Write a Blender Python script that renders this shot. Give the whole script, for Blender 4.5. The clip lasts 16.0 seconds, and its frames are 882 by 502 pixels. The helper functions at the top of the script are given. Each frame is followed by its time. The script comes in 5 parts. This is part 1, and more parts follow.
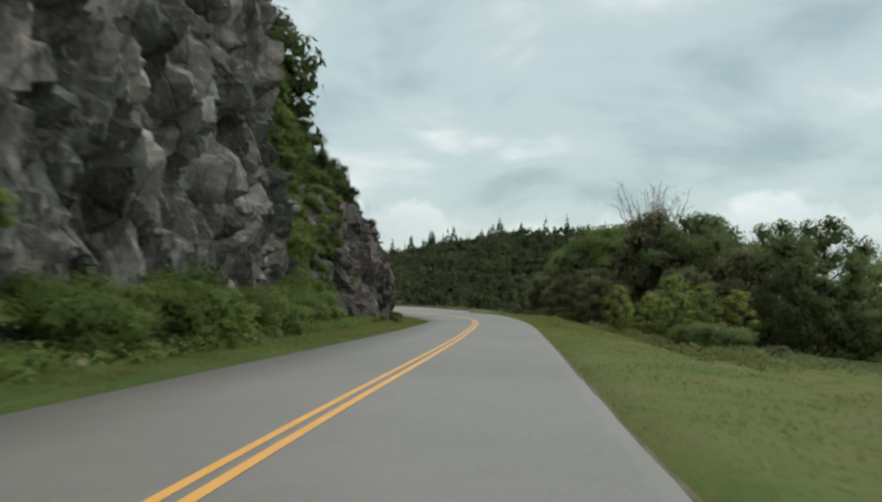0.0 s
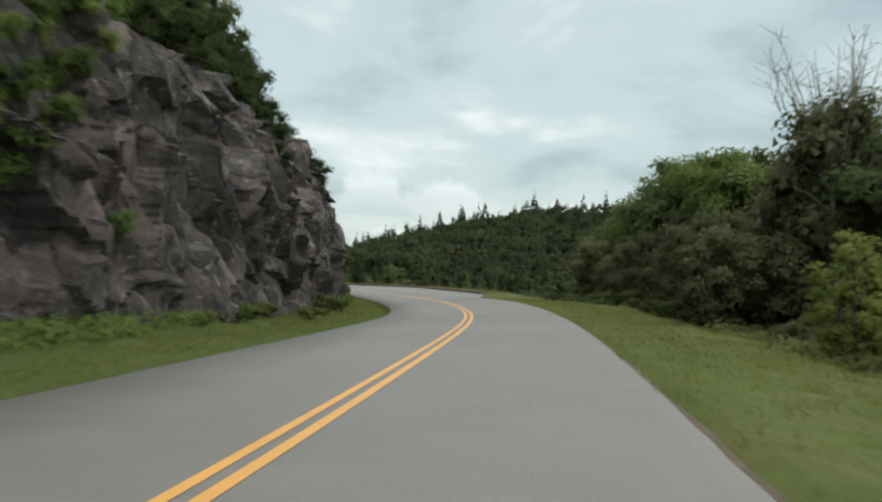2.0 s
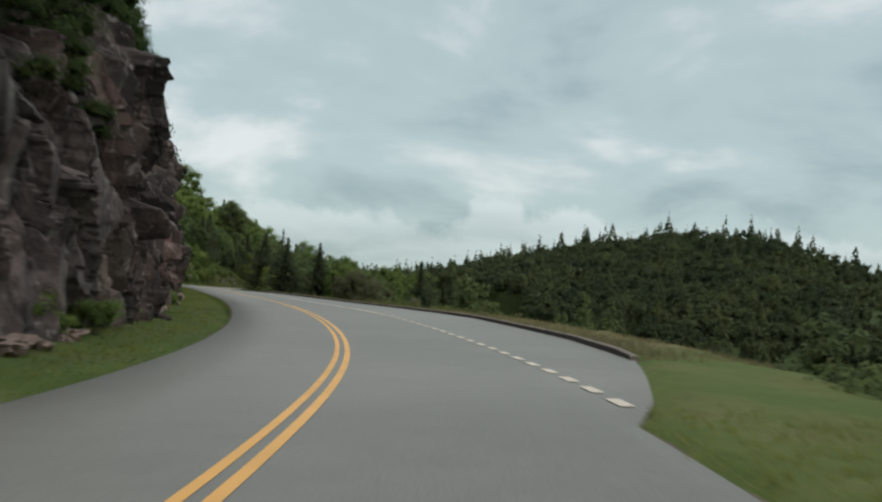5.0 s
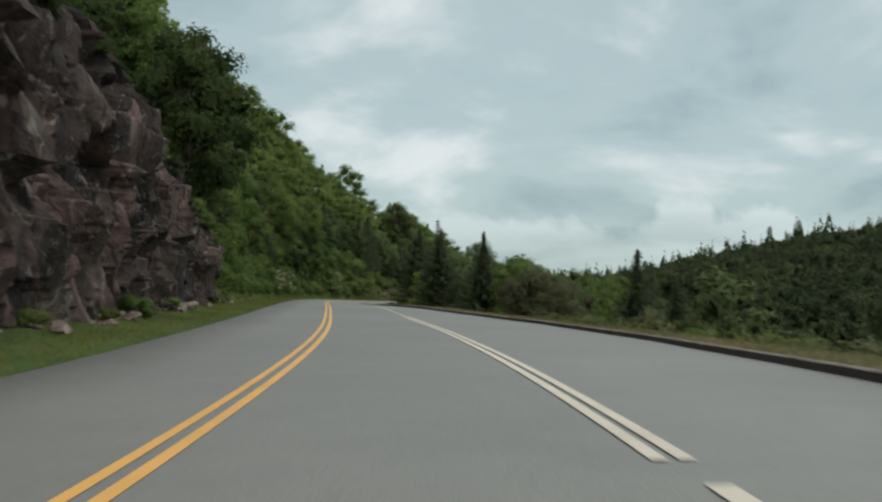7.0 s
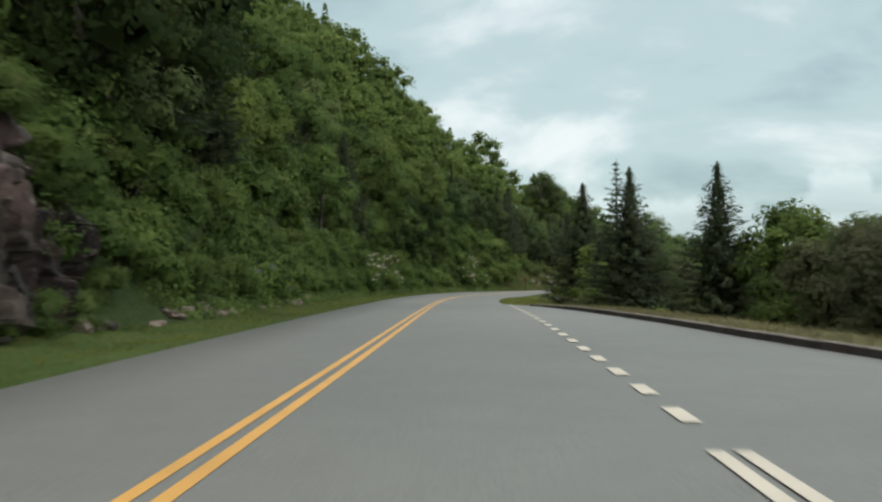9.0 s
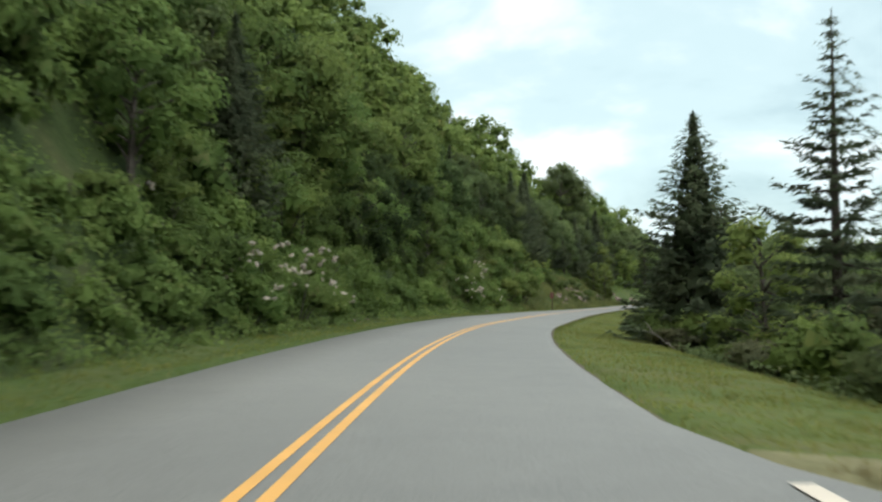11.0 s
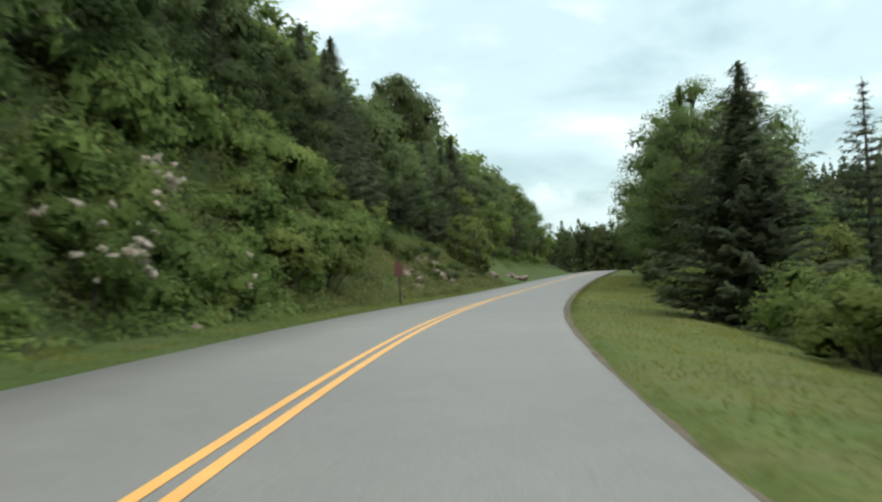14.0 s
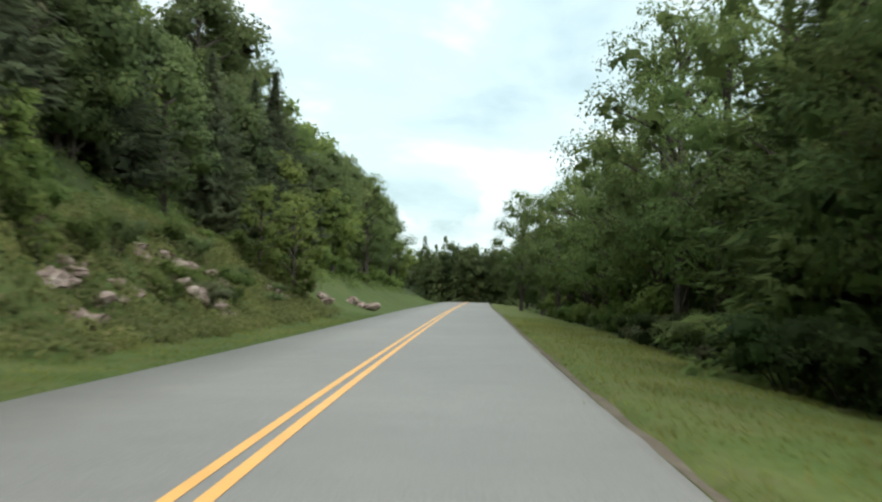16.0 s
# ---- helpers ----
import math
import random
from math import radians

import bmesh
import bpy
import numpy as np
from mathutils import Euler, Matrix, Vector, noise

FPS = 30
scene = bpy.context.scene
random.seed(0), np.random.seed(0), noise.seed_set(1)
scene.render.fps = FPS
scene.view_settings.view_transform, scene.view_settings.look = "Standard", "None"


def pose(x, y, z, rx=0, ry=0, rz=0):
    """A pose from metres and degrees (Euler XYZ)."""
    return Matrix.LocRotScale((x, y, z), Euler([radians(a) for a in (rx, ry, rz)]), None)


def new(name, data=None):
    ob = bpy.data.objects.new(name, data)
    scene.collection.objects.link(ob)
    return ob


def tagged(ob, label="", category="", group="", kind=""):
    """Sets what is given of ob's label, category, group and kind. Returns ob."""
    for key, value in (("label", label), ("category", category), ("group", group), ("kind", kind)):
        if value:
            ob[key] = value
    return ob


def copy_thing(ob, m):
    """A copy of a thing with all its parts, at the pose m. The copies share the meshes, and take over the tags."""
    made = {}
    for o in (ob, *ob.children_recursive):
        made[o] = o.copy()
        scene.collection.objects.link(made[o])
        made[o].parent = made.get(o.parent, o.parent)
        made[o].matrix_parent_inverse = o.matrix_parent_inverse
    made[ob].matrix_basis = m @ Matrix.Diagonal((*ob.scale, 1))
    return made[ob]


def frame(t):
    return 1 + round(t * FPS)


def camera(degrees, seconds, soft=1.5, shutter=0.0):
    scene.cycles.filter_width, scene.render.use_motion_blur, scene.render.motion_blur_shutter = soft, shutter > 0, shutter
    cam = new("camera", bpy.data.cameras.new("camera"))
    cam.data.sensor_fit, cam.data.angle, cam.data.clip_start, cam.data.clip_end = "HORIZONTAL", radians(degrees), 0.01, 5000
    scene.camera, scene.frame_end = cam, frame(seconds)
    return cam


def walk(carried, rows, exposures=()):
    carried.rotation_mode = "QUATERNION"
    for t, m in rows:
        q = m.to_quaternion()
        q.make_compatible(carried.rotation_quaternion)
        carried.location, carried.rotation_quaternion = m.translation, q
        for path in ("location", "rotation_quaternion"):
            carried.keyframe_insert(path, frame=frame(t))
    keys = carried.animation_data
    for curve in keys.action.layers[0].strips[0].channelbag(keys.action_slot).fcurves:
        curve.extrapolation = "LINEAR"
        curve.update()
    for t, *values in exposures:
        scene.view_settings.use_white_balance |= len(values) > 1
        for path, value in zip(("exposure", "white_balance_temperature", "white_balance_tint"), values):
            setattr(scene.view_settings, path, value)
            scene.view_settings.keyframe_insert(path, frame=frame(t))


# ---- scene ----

# The road's line: curvature (1/100 m), grade (%) and cross fall (%) every 9 m along it.
S_FIRST, S_STEP = -36.0, 9.0
CURVE = [-0.388, -0.286, -0.183, -0.075, -0.003, 0.022, 0.05, 0.065, 0.058, 0.129, 0.297, 0.455, 0.533, 0.444, 0.396, 0.549, 0.58, 0.493, 0.417, 0.307, 0.256,
         0.248, 0.196, 0.049, -0.005, 0.04, 0.05, 0.023, -0.03, -0.122, -0.23, -0.271, -0.241, -0.259, -0.359, -0.349, -0.294, -0.297, -0.374, -0.306, -0.169,
         -0.076, -0.04, -0.025, -0.007, 0.004, 0.001, -0.005, -0.009, -0.01, -0.011, -0.012, -0.013, -0.013, -0.01, -0.006, -0.003, -0.001, 0.0, 0.001]
GRADE = [0.364, 0.022, -0.326, -0.671, -0.853, -0.743, -0.734, -0.501, -0.428, -0.652, -0.723, -0.498, -0.224, -0.299, -0.453, -0.337, 0.096, 0.634, 0.959,
         0.772, 0.584, 0.639, 0.445, 0.46, 0.645, 0.695, 0.436, 0.034, -0.117, -0.114, -0.153, -0.215, -0.24, -0.459, -0.691, -0.462, -0.092, 0.018, -0.134,
         0.064, 0.035, 0.055, 0.17, 0.277, 0.29, 0.229, 0.117, 0.026, -0.021, -0.034, -0.023, -0.003, 0.016, 0.028, 0.035, 0.036, 0.034, 0.03, 0.025, 0.02]
FALL = [-0.52, -0.31, -0.08, 0.22, 0.61, 0.49, 0.28, -0.0, -0.87, -1.31, -2.07, -3.41, -5.6, -7.16, -7.03, -5.87, -4.57, -3.74, -3.46, -3.36, -2.23, -0.84,
         -0.12, 0.46, 0.7, 0.59, 0.34, 0.47, 0.76, 1.18, 2.06, 2.84, 3.75, 4.74, 5.91, 6.49, 5.83, 4.18, 3.05, 1.68, 0.16, -0.94, -1.67, -2.06, -2.17, -2.06,
         -1.8, -1.46, -1.07, -0.7, -0.4, -0.19, -0.05, 0.03, 0.06, 0.07, 0.06, 0.04, 0.02, 0.0]

cam = camera(44.98, 16.0, soft=2.3, shutter=0.35)
walk(cam, [
    (0, pose(2.23, -18.98, 1.410, 92.46, -0.46, 4.13)),
    (0.5, pose(2.15, -8.38, 1.342, 91.68, -1.61, 3.71)),
    (1, pose(2.07, 2.21, 1.229, 91.82, -1.82, 3.61)),
    (1.5, pose(2.01, 12.80, 1.158, 91.30, -1.60, 4.35)),
    (2, pose(1.94, 23.29, 1.069, 91.41, -0.89, 5.98)),
    (2.5, pose(1.80, 33.71, 1.051, 91.09, -0.78, 6.27)),
    (3, pose(1.51, 44.27, 0.995, 93.38, -1.05, 5.17)),
    (3.5, pose(0.95, 54.96, 0.919, 93.27, -2.38, 5.65)),
    (4, pose(0.03, 65.73, 0.840, 93.70, -3.28, 7.56)),
    (4.5, pose(-1.23, 76.33, 0.818, 93.08, -4.12, 9.98)),
    (4.7, pose(-1.83, 80.53, 0.816, 92.80, -3.84, 11.21)),
    (5.2, pose(-3.70, 90.98, 0.779, 92.29, -3.61, 13.26)),
    (5.7, pose(-6.07, 101.38, 0.724, 91.99, -2.67, 15.81)),
    (6.2, pose(-9.03, 111.63, 0.711, 91.87, -1.79, 18.74)),
    (6.8, pose(-13.32, 123.65, 0.787, 91.68, -1.23, 21.62)),
    (7, pose(-14.83, 127.61, 0.833, 92.48, -1.69, 22.61)),
    (7.5, pose(-18.92, 137.36, 0.931, 92.70, -0.78, 26.04)),
    (8, pose(-23.49, 146.93, 0.982, 92.25, 0.53, 28.53)),
    (8.2, pose(-25.41, 150.71, 1.002, 91.36, 0.35, 29.07)),
    (8.7, pose(-30.40, 160.05, 1.046, 91.52, 0.53, 30.19)),
    (9.2, pose(-35.53, 169.29, 1.093, 91.83, 0.55, 30.51)),
    (9.8, pose(-41.72, 180.39, 1.183, 92.22, 0.24, 30.44)),
    (10.3, pose(-46.95, 189.68, 1.255, 92.30, -0.18, 30.56)),
    (10.5, pose(-49.08, 193.39, 1.276, 92.49, -0.45, 30.69)),
    (11, pose(-54.36, 202.71, 1.289, 92.50, 0.86, 30.57)),
    (11.5, pose(-59.44, 212.16, 1.303, 92.53, 1.09, 29.64)),
    (12, pose(-64.40, 221.67, 1.247, 91.75, 1.91, 28.66)),
    (12.5, pose(-69.20, 231.25, 1.179, 91.62, 2.69, 26.69)),
    (13, pose(-73.78, 241.04, 1.135, 90.47, 3.96, 25.07)),
    (13.5, pose(-78.10, 251.12, 1.060, 91.46, 4.32, 23.23)),
    (14, pose(-82.16, 261.41, 0.962, 91.30, 3.49, 21.38)),
    (14.5, pose(-85.83, 271.69, 0.952, 90.69, 2.96, 19.57)),
    (15, pose(-89.05, 281.64, 1.027, 92.22, 1.30, 17.52)),
    (15.2, pose(-90.26, 285.47, 1.027, 91.80, 0.30, 16.27)),
    (15.5, pose(-91.78, 291.16, 1.021, 91.46, -0.07, 15.26)),
    (16, pose(-94.14, 300.52, 1.089, 92.32, -1.40, 13.29)),
], exposures=((0.0, 0.20, 6650, 13), (1.0, 0.28, 6700, 14), (2.5, 0.35, 6700, 14), (3.2, 0.30, 6650, 13), (4.5, 0.02, 6550, 12), (7.0, 0.0, 6500, 11), (8.0, 0.05, 6500, 10),
                   (10.5, 0.62, 6400, 10), (12.0, 0.83, 6400, 10), (13.0, 0.69, 6400, 10), (14.5, 0.79, 6400, 10), (16.0, 0.88, 6450, 11)))

# ---------------------------------------------------------------- sky and light
SUN_ELEVATION, SUN_AZIMUTH = radians(66), radians(112)


def node(tree, kind, at=None, **values):
    n = tree.nodes.new(kind)
    for key, value in values.items():
        n.inputs[key.replace("_", " ")].default_value = value
    return n


def make_world():
    world = bpy.data.worlds.new("overcast_sky")
    scene.world = world
    world.use_nodes = True
    t = world.node_tree
    t.nodes.clear()
    out = t.nodes.new("ShaderNodeOutputWorld")
    sky = t.nodes.new("ShaderNodeTexSky")
    sky.sky_type, sky.sun_disc = "NISHITA", False
    sky.sun_elevation, sky.sun_rotation = SUN_ELEVATION, SUN_AZIMUTH
    clear = node(t, "ShaderNodeBackground", Strength=0.02)
    t.links.new(sky.outputs[0], clear.inputs[0])
    # a cloud deck: directions laid onto a flat layer overhead
    tc = t.nodes.new("ShaderNodeTexCoord")
    sep = t.nodes.new("ShaderNodeSeparateXYZ")
    t.links.new(tc.outputs["Generated"], sep.inputs[0])
    up = t.nodes.new("ShaderNodeMath")
    up.operation = "MAXIMUM"
    up.inputs[1].default_value = 0.0
    t.links.new(sep.outputs[2], up.inputs[0])
    lift = t.nodes.new("ShaderNodeMath")
    lift.operation = "ADD"
    lift.inputs[1].default_value = 0.30
    t.links.new(up.outputs[0], lift.inputs[0])
    flat = []
    for k in (0, 1):
        d = t.nodes.new("ShaderNodeMath")
        d.operation = "DIVIDE"
        t.links.new(sep.outputs[k], d.inputs[0])
        t.links.new(lift.outputs[0], d.inputs[1])
        flat.append(d)
    plane = t.nodes.new("ShaderNodeCombineXYZ")
    t.links.new(flat[0].outputs[0], plane.inputs[0])
    t.links.new(flat[1].outputs[0], plane.inputs[1])
    big = node(t, "ShaderNodeTexNoise", Scale=1.7, Detail=7.0, Roughness=0.52, Distortion=0.25)
    t.links.new(plane.outputs[0], big.inputs["Vector"])
    ramp = t.nodes.new("ShaderNodeValToRGB")
    ramp.color_ramp.interpolation = "EASE"
    ramp.color_ramp.elements[0].position, ramp.color_ramp.elements[0].color = 0.34, (0.320, 0.435, 0.446, 1)
    ramp.color_ramp.elements[1].position, ramp.color_ramp.elements[1].color = 0.67, (0.82, 0.87, 0.85, 1)
    e = ramp.color_ramp.elements.new(0.52)
    e.color = (0.485, 0.610, 0.602, 1)
    t.links.new(big.outputs[0], ramp.inputs[0])
    # a bank of brighter cumulus low over the hills
    puffs = node(t, "ShaderNodeTexNoise", Scale=7.0, Detail=6.0, Roughness=0.55)
    t.links.new(tc.outputs["Generated"], puffs.inputs["Vector"])
    crest = node(t, "ShaderNodeMapRange", From_Min=0.35, From_Max=0.70, To_Min=0.035, To_Max=0.115)
    t.links.new(puffs.outputs[0], crest.inputs[0])
    under = t.nodes.new("ShaderNodeMath")
    under.operation = "SUBTRACT"
    t.links.new(crest.outputs[0], under.inputs[0])
    t.links.new(sep.outputs[2], under.inputs[1])
    edge = node(t, "ShaderNodeMapRange", From_Min=0.0, From_Max=0.012, To_Min=0.0, To_Max=0.55)
    t.links.new(under.outputs[0], edge.inputs[0])
    foot = node(t, "ShaderNodeMapRange", From_Min=0.03, From_Max=0.085, To_Min=0.0, To_Max=1.0)
    t.links.new(sep.outputs[2], foot.inputs[0])
    bank = t.nodes.new("ShaderNodeMath")
    bank.operation = "MULTIPLY"
    t.links.new(edge.outputs[0], bank.inputs[0])
    t.links.new(foot.outputs[0], bank.inputs[1])
    sky_mix = t.nodes.new("ShaderNodeMix")
    sky_mix.data_type = "RGBA"
    sky_mix.inputs[7].default_value = (0.80, 0.88, 0.88, 1)
    t.links.new(bank.outputs[0], sky_mix.inputs[0])
    t.links.new(ramp.outputs[0], sky_mix.inputs[6])
    deck = node(t, "ShaderNodeBackground", Strength=0.82)
    t.links.new(sky_mix.outputs[2], deck.inputs[0])
    add = t.nodes.new("ShaderNodeAddShader")
    t.links.new(clear.outputs[0], add.inputs[0])
    t.links.new(deck.outputs[0], add.inputs[1])
    t.links.new(add.outputs[0], out.inputs[0])


make_world()
sun = new("sun", bpy.data.lights.new("sun", "SUN"))
sun.data.energy, sun.data.angle, sun.data.color = 1.9, radians(100), (1.0, 0.97, 0.92)
sun.rotation_euler = (radians(90) - SUN_ELEVATION, 0, radians(180) - SUN_AZIMUTH)


# ---------------------------------------------------------------- materials
def material(name, rough=0.8):
    m = bpy.data.materials.new(name)
    m.use_nodes = True
    t = m.node_tree
    p = t.nodes["Principled BSDF"]
    p.inputs["Roughness"].default_value = rough
    return m, t, p


def noise_ramp(t, scale, stops, detail=5.0, rough=0.55, vector=None, distortion=0.0):
    """Noise through a colour ramp; stops are (position, (r, g, b))."""
    n = node(t, "ShaderNodeTexNoise", Scale=scale, Detail=detail, Roughness=rough, Distortion=distortion)
    if vector:
        t.links.new(vector, n.inputs["Vector"])
    r = t.nodes.new("ShaderNodeValToRGB")
    for k, (pos, rgb) in enumerate(stops):
        e = r.color_ramp.elements[k] if k < 2 else r.color_ramp.elements.new(pos)
        e.position, e.color = pos, (*rgb, 1)
    t.links.new(n.outputs[0], r.inputs[0])
    return n, r


def mix(t, fac, a, b, kind="MIX"):
    m = t.nodes.new("ShaderNodeMix")
    m.data_type, m.blend_type = "RGBA", kind
    for value, socket in ((fac, m.inputs[0]), (a, m.inputs[6]), (b, m.inputs[7])):
        if isinstance(value, (int, float)):
            socket.default_value = value
        elif isinstance(value, tuple):
            socket.default_value = (*value, 1)
        else:
            t.links.new(value, socket)
    return m.outputs[2]


def bump(t, p, height, strength, distance):
    b = node(t, "ShaderNodeBump", Strength=strength, Distance=distance)
    t.links.new(height, b.inputs["Height"])
    t.links.new(b.outputs[0], p.inputs["Normal"])


def asphalt():
    m, t, p = material("worn_asphalt", 0.62)
    tc = t.nodes.new("ShaderNodeTexCoord").outputs["Object"]
    _, wide = noise_ramp(t, 0.09, [(0.3, (0.172, 0.165, 0.153)), (0.7, (0.222, 0.212, 0.194))], 4, vector=tc)
    _, mid = noise_ramp(t, 1.3, [(0.3, (0.94, 0.94, 0.94)), (0.7, (1.04, 1.04, 1.03))], 5, vector=tc)
    grain, fine = noise_ramp(t, 55.0, [(0.3, (0.62, 0.62, 0.62)), (0.72, (1.35, 1.35, 1.32))], 3, vector=tc)
    c = mix(t, 1.0, wide.outputs[0], mid.outputs[0], "MULTIPLY")
    c = mix(t, 1.0, c, fine.outputs[0], "MULTIPLY")
    t.links.new(c, p.inputs["Base Color"])
    bump(t, p, grain.outputs[0], 0.15, 0.006)
    return m


def paint(name, rgb, worn):
    m, t, p = material(name, 0.55)
    tc = t.nodes.new("ShaderNodeTexCoord").outputs["Object"]
    _, chips = noise_ramp(t, 9.0, [(0.24, (1, 1, 1)), (0.36, (0, 0, 0))], 8, 0.7, tc)
    _, tone = noise_ramp(t, 0.9, [(0.3, tuple(v * 0.82 for v in rgb)), (0.7, rgb)], 5, vector=tc)
    c = mix(t, chips.outputs[0], tone.outputs[0], worn)
    t.links.new(c, p.inputs["Base Color"])
    return m


def rock(name, dark, mid, light, streak, chips=0.585):
    m, t, p = material(name, 0.85)
    tc = t.nodes.new("ShaderNodeTexCoord").outputs["Object"]
    _, base = noise_ramp(t, 0.35, [(0.30, dark), (0.50, mid), (0.72, light)], 8, 0.62, tc, 0.6)
    n2, fine = noise_ramp(t, 3.2, [(0.30, (0.52, 0.52, 0.52)), (0.70, (1.38, 1.36, 1.34))], 8, 0.65, tc)
    c = mix(t, 1.0, base.outputs[0], fine.outputs[0], "MULTIPLY")
    # joints between blocks, each block with a tone of its own
    warp = node(t, "ShaderNodeTexNoise", Scale=0.9, Detail=4.0)
    t.links.new(tc, warp.inputs["Vector"])
    shifted = t.nodes.new("ShaderNodeVectorMath")
    shifted.operation = "MULTIPLY_ADD"
    shifted.inputs[1].default_value = (0.9, 0.9, 0.9)
    t.links.new(warp.outputs["Color"], shifted.inputs[0])
    t.links.new(tc, shifted.inputs[2])
    tilt = t.nodes.new("ShaderNodeMapping")
    tilt.inputs["Rotation"].default_value = (0.5, 0.35, 0.2)
    tilt.inputs["Scale"].default_value = (1.0, 1.0, 0.55)
    t.links.new(shifted.outputs[0], tilt.inputs["Vector"])
    joint = node(t, "ShaderNodeTexVoronoi", Scale=0.62)
    joint.feature = "DISTANCE_TO_EDGE"
    cell = node(t, "ShaderNodeTexVoronoi", Scale=0.62)
    for v in (joint, cell):
        t.links.new(tilt.outputs[0], v.inputs["Vector"])
    gap = node(t, "ShaderNodeMapRange", From_Min=0.0, From_Max=0.05, To_Min=0.5, To_Max=1.0)
    t.links.new(joint.outputs["Distance"], gap.inputs[0])
    grey = t.nodes.new("ShaderNodeSeparateColor")
    t.links.new(cell.outputs["Color"], grey.inputs[0])
    own = node(t, "ShaderNodeMapRange", From_Min=0.0, From_Max=1.0, To_Min=0.55, To_Max=1.5)
    t.links.new(grey.outputs[0], own.inputs[0])
    c = mix(t, 1.0, c, own.outputs[0], "MULTIPLY")
    cast = mix(t, grey.outputs[1], (0.93, 1.03, 0.97), (1.07, 0.97, 0.99))
    c = mix(t, 1.0, c, cast, "MULTIPLY")
    c = mix(t, 1.0, c, gap.outputs[0], "MULTIPLY")
    # pale mineral streaks running down the face
    mp = t.nodes.new("ShaderNodeMapping")
    mp.inputs["Scale"].default_value = (0.9, 0.9, 0.12)
    t.links.new(tc, mp.inputs["Vector"])
    _, st = noise_ramp(t, 1.1, [(0.66, (0, 0, 0)), (0.74, (0.75, 0.75, 0.75))], 6, 0.6, mp.outputs[0])
    c = mix(t, st.outputs[0], c, streak)
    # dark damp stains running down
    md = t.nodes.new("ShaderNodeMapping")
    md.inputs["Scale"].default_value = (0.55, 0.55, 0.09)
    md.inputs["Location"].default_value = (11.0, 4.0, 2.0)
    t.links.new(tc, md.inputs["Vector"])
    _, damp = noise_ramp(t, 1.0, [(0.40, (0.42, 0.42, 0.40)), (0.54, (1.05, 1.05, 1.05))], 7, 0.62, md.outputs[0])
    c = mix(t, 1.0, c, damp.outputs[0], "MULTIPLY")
    # pale freshly broken chips
    _, chip = noise_ramp(t, 2.3, [(chips, (0, 0, 0)), (chips + 0.075, (0.6, 0.6, 0.6))], 9, 0.72, tilt.outputs[0], 0.8)
    c = mix(t, chip.outputs[0], c, tuple(v * 0.8 for v in streak))
    # lichen and moss
    _, moss = noise_ramp(t, 0.8, [(0.60, (0, 0, 0)), (0.72, (0.7, 0.7, 0.7))], 7, 0.7, tc)
    c = mix(t, moss.outputs[0], c, (0.055, 0.065, 0.03))
    t.links.new(c, p.inputs["Base Color"])
    high = t.nodes.new("ShaderNodeMath")
    high.operation = "MULTIPLY_ADD"
    high.inputs[1].default_value = 0.6
    t.links.new(gap.outputs[0], high.inputs[0])
    t.links.new(n2.outputs[0], high.inputs[2])
    bump(t, p, high.outputs[0], 0.9, 0.14)
    return m


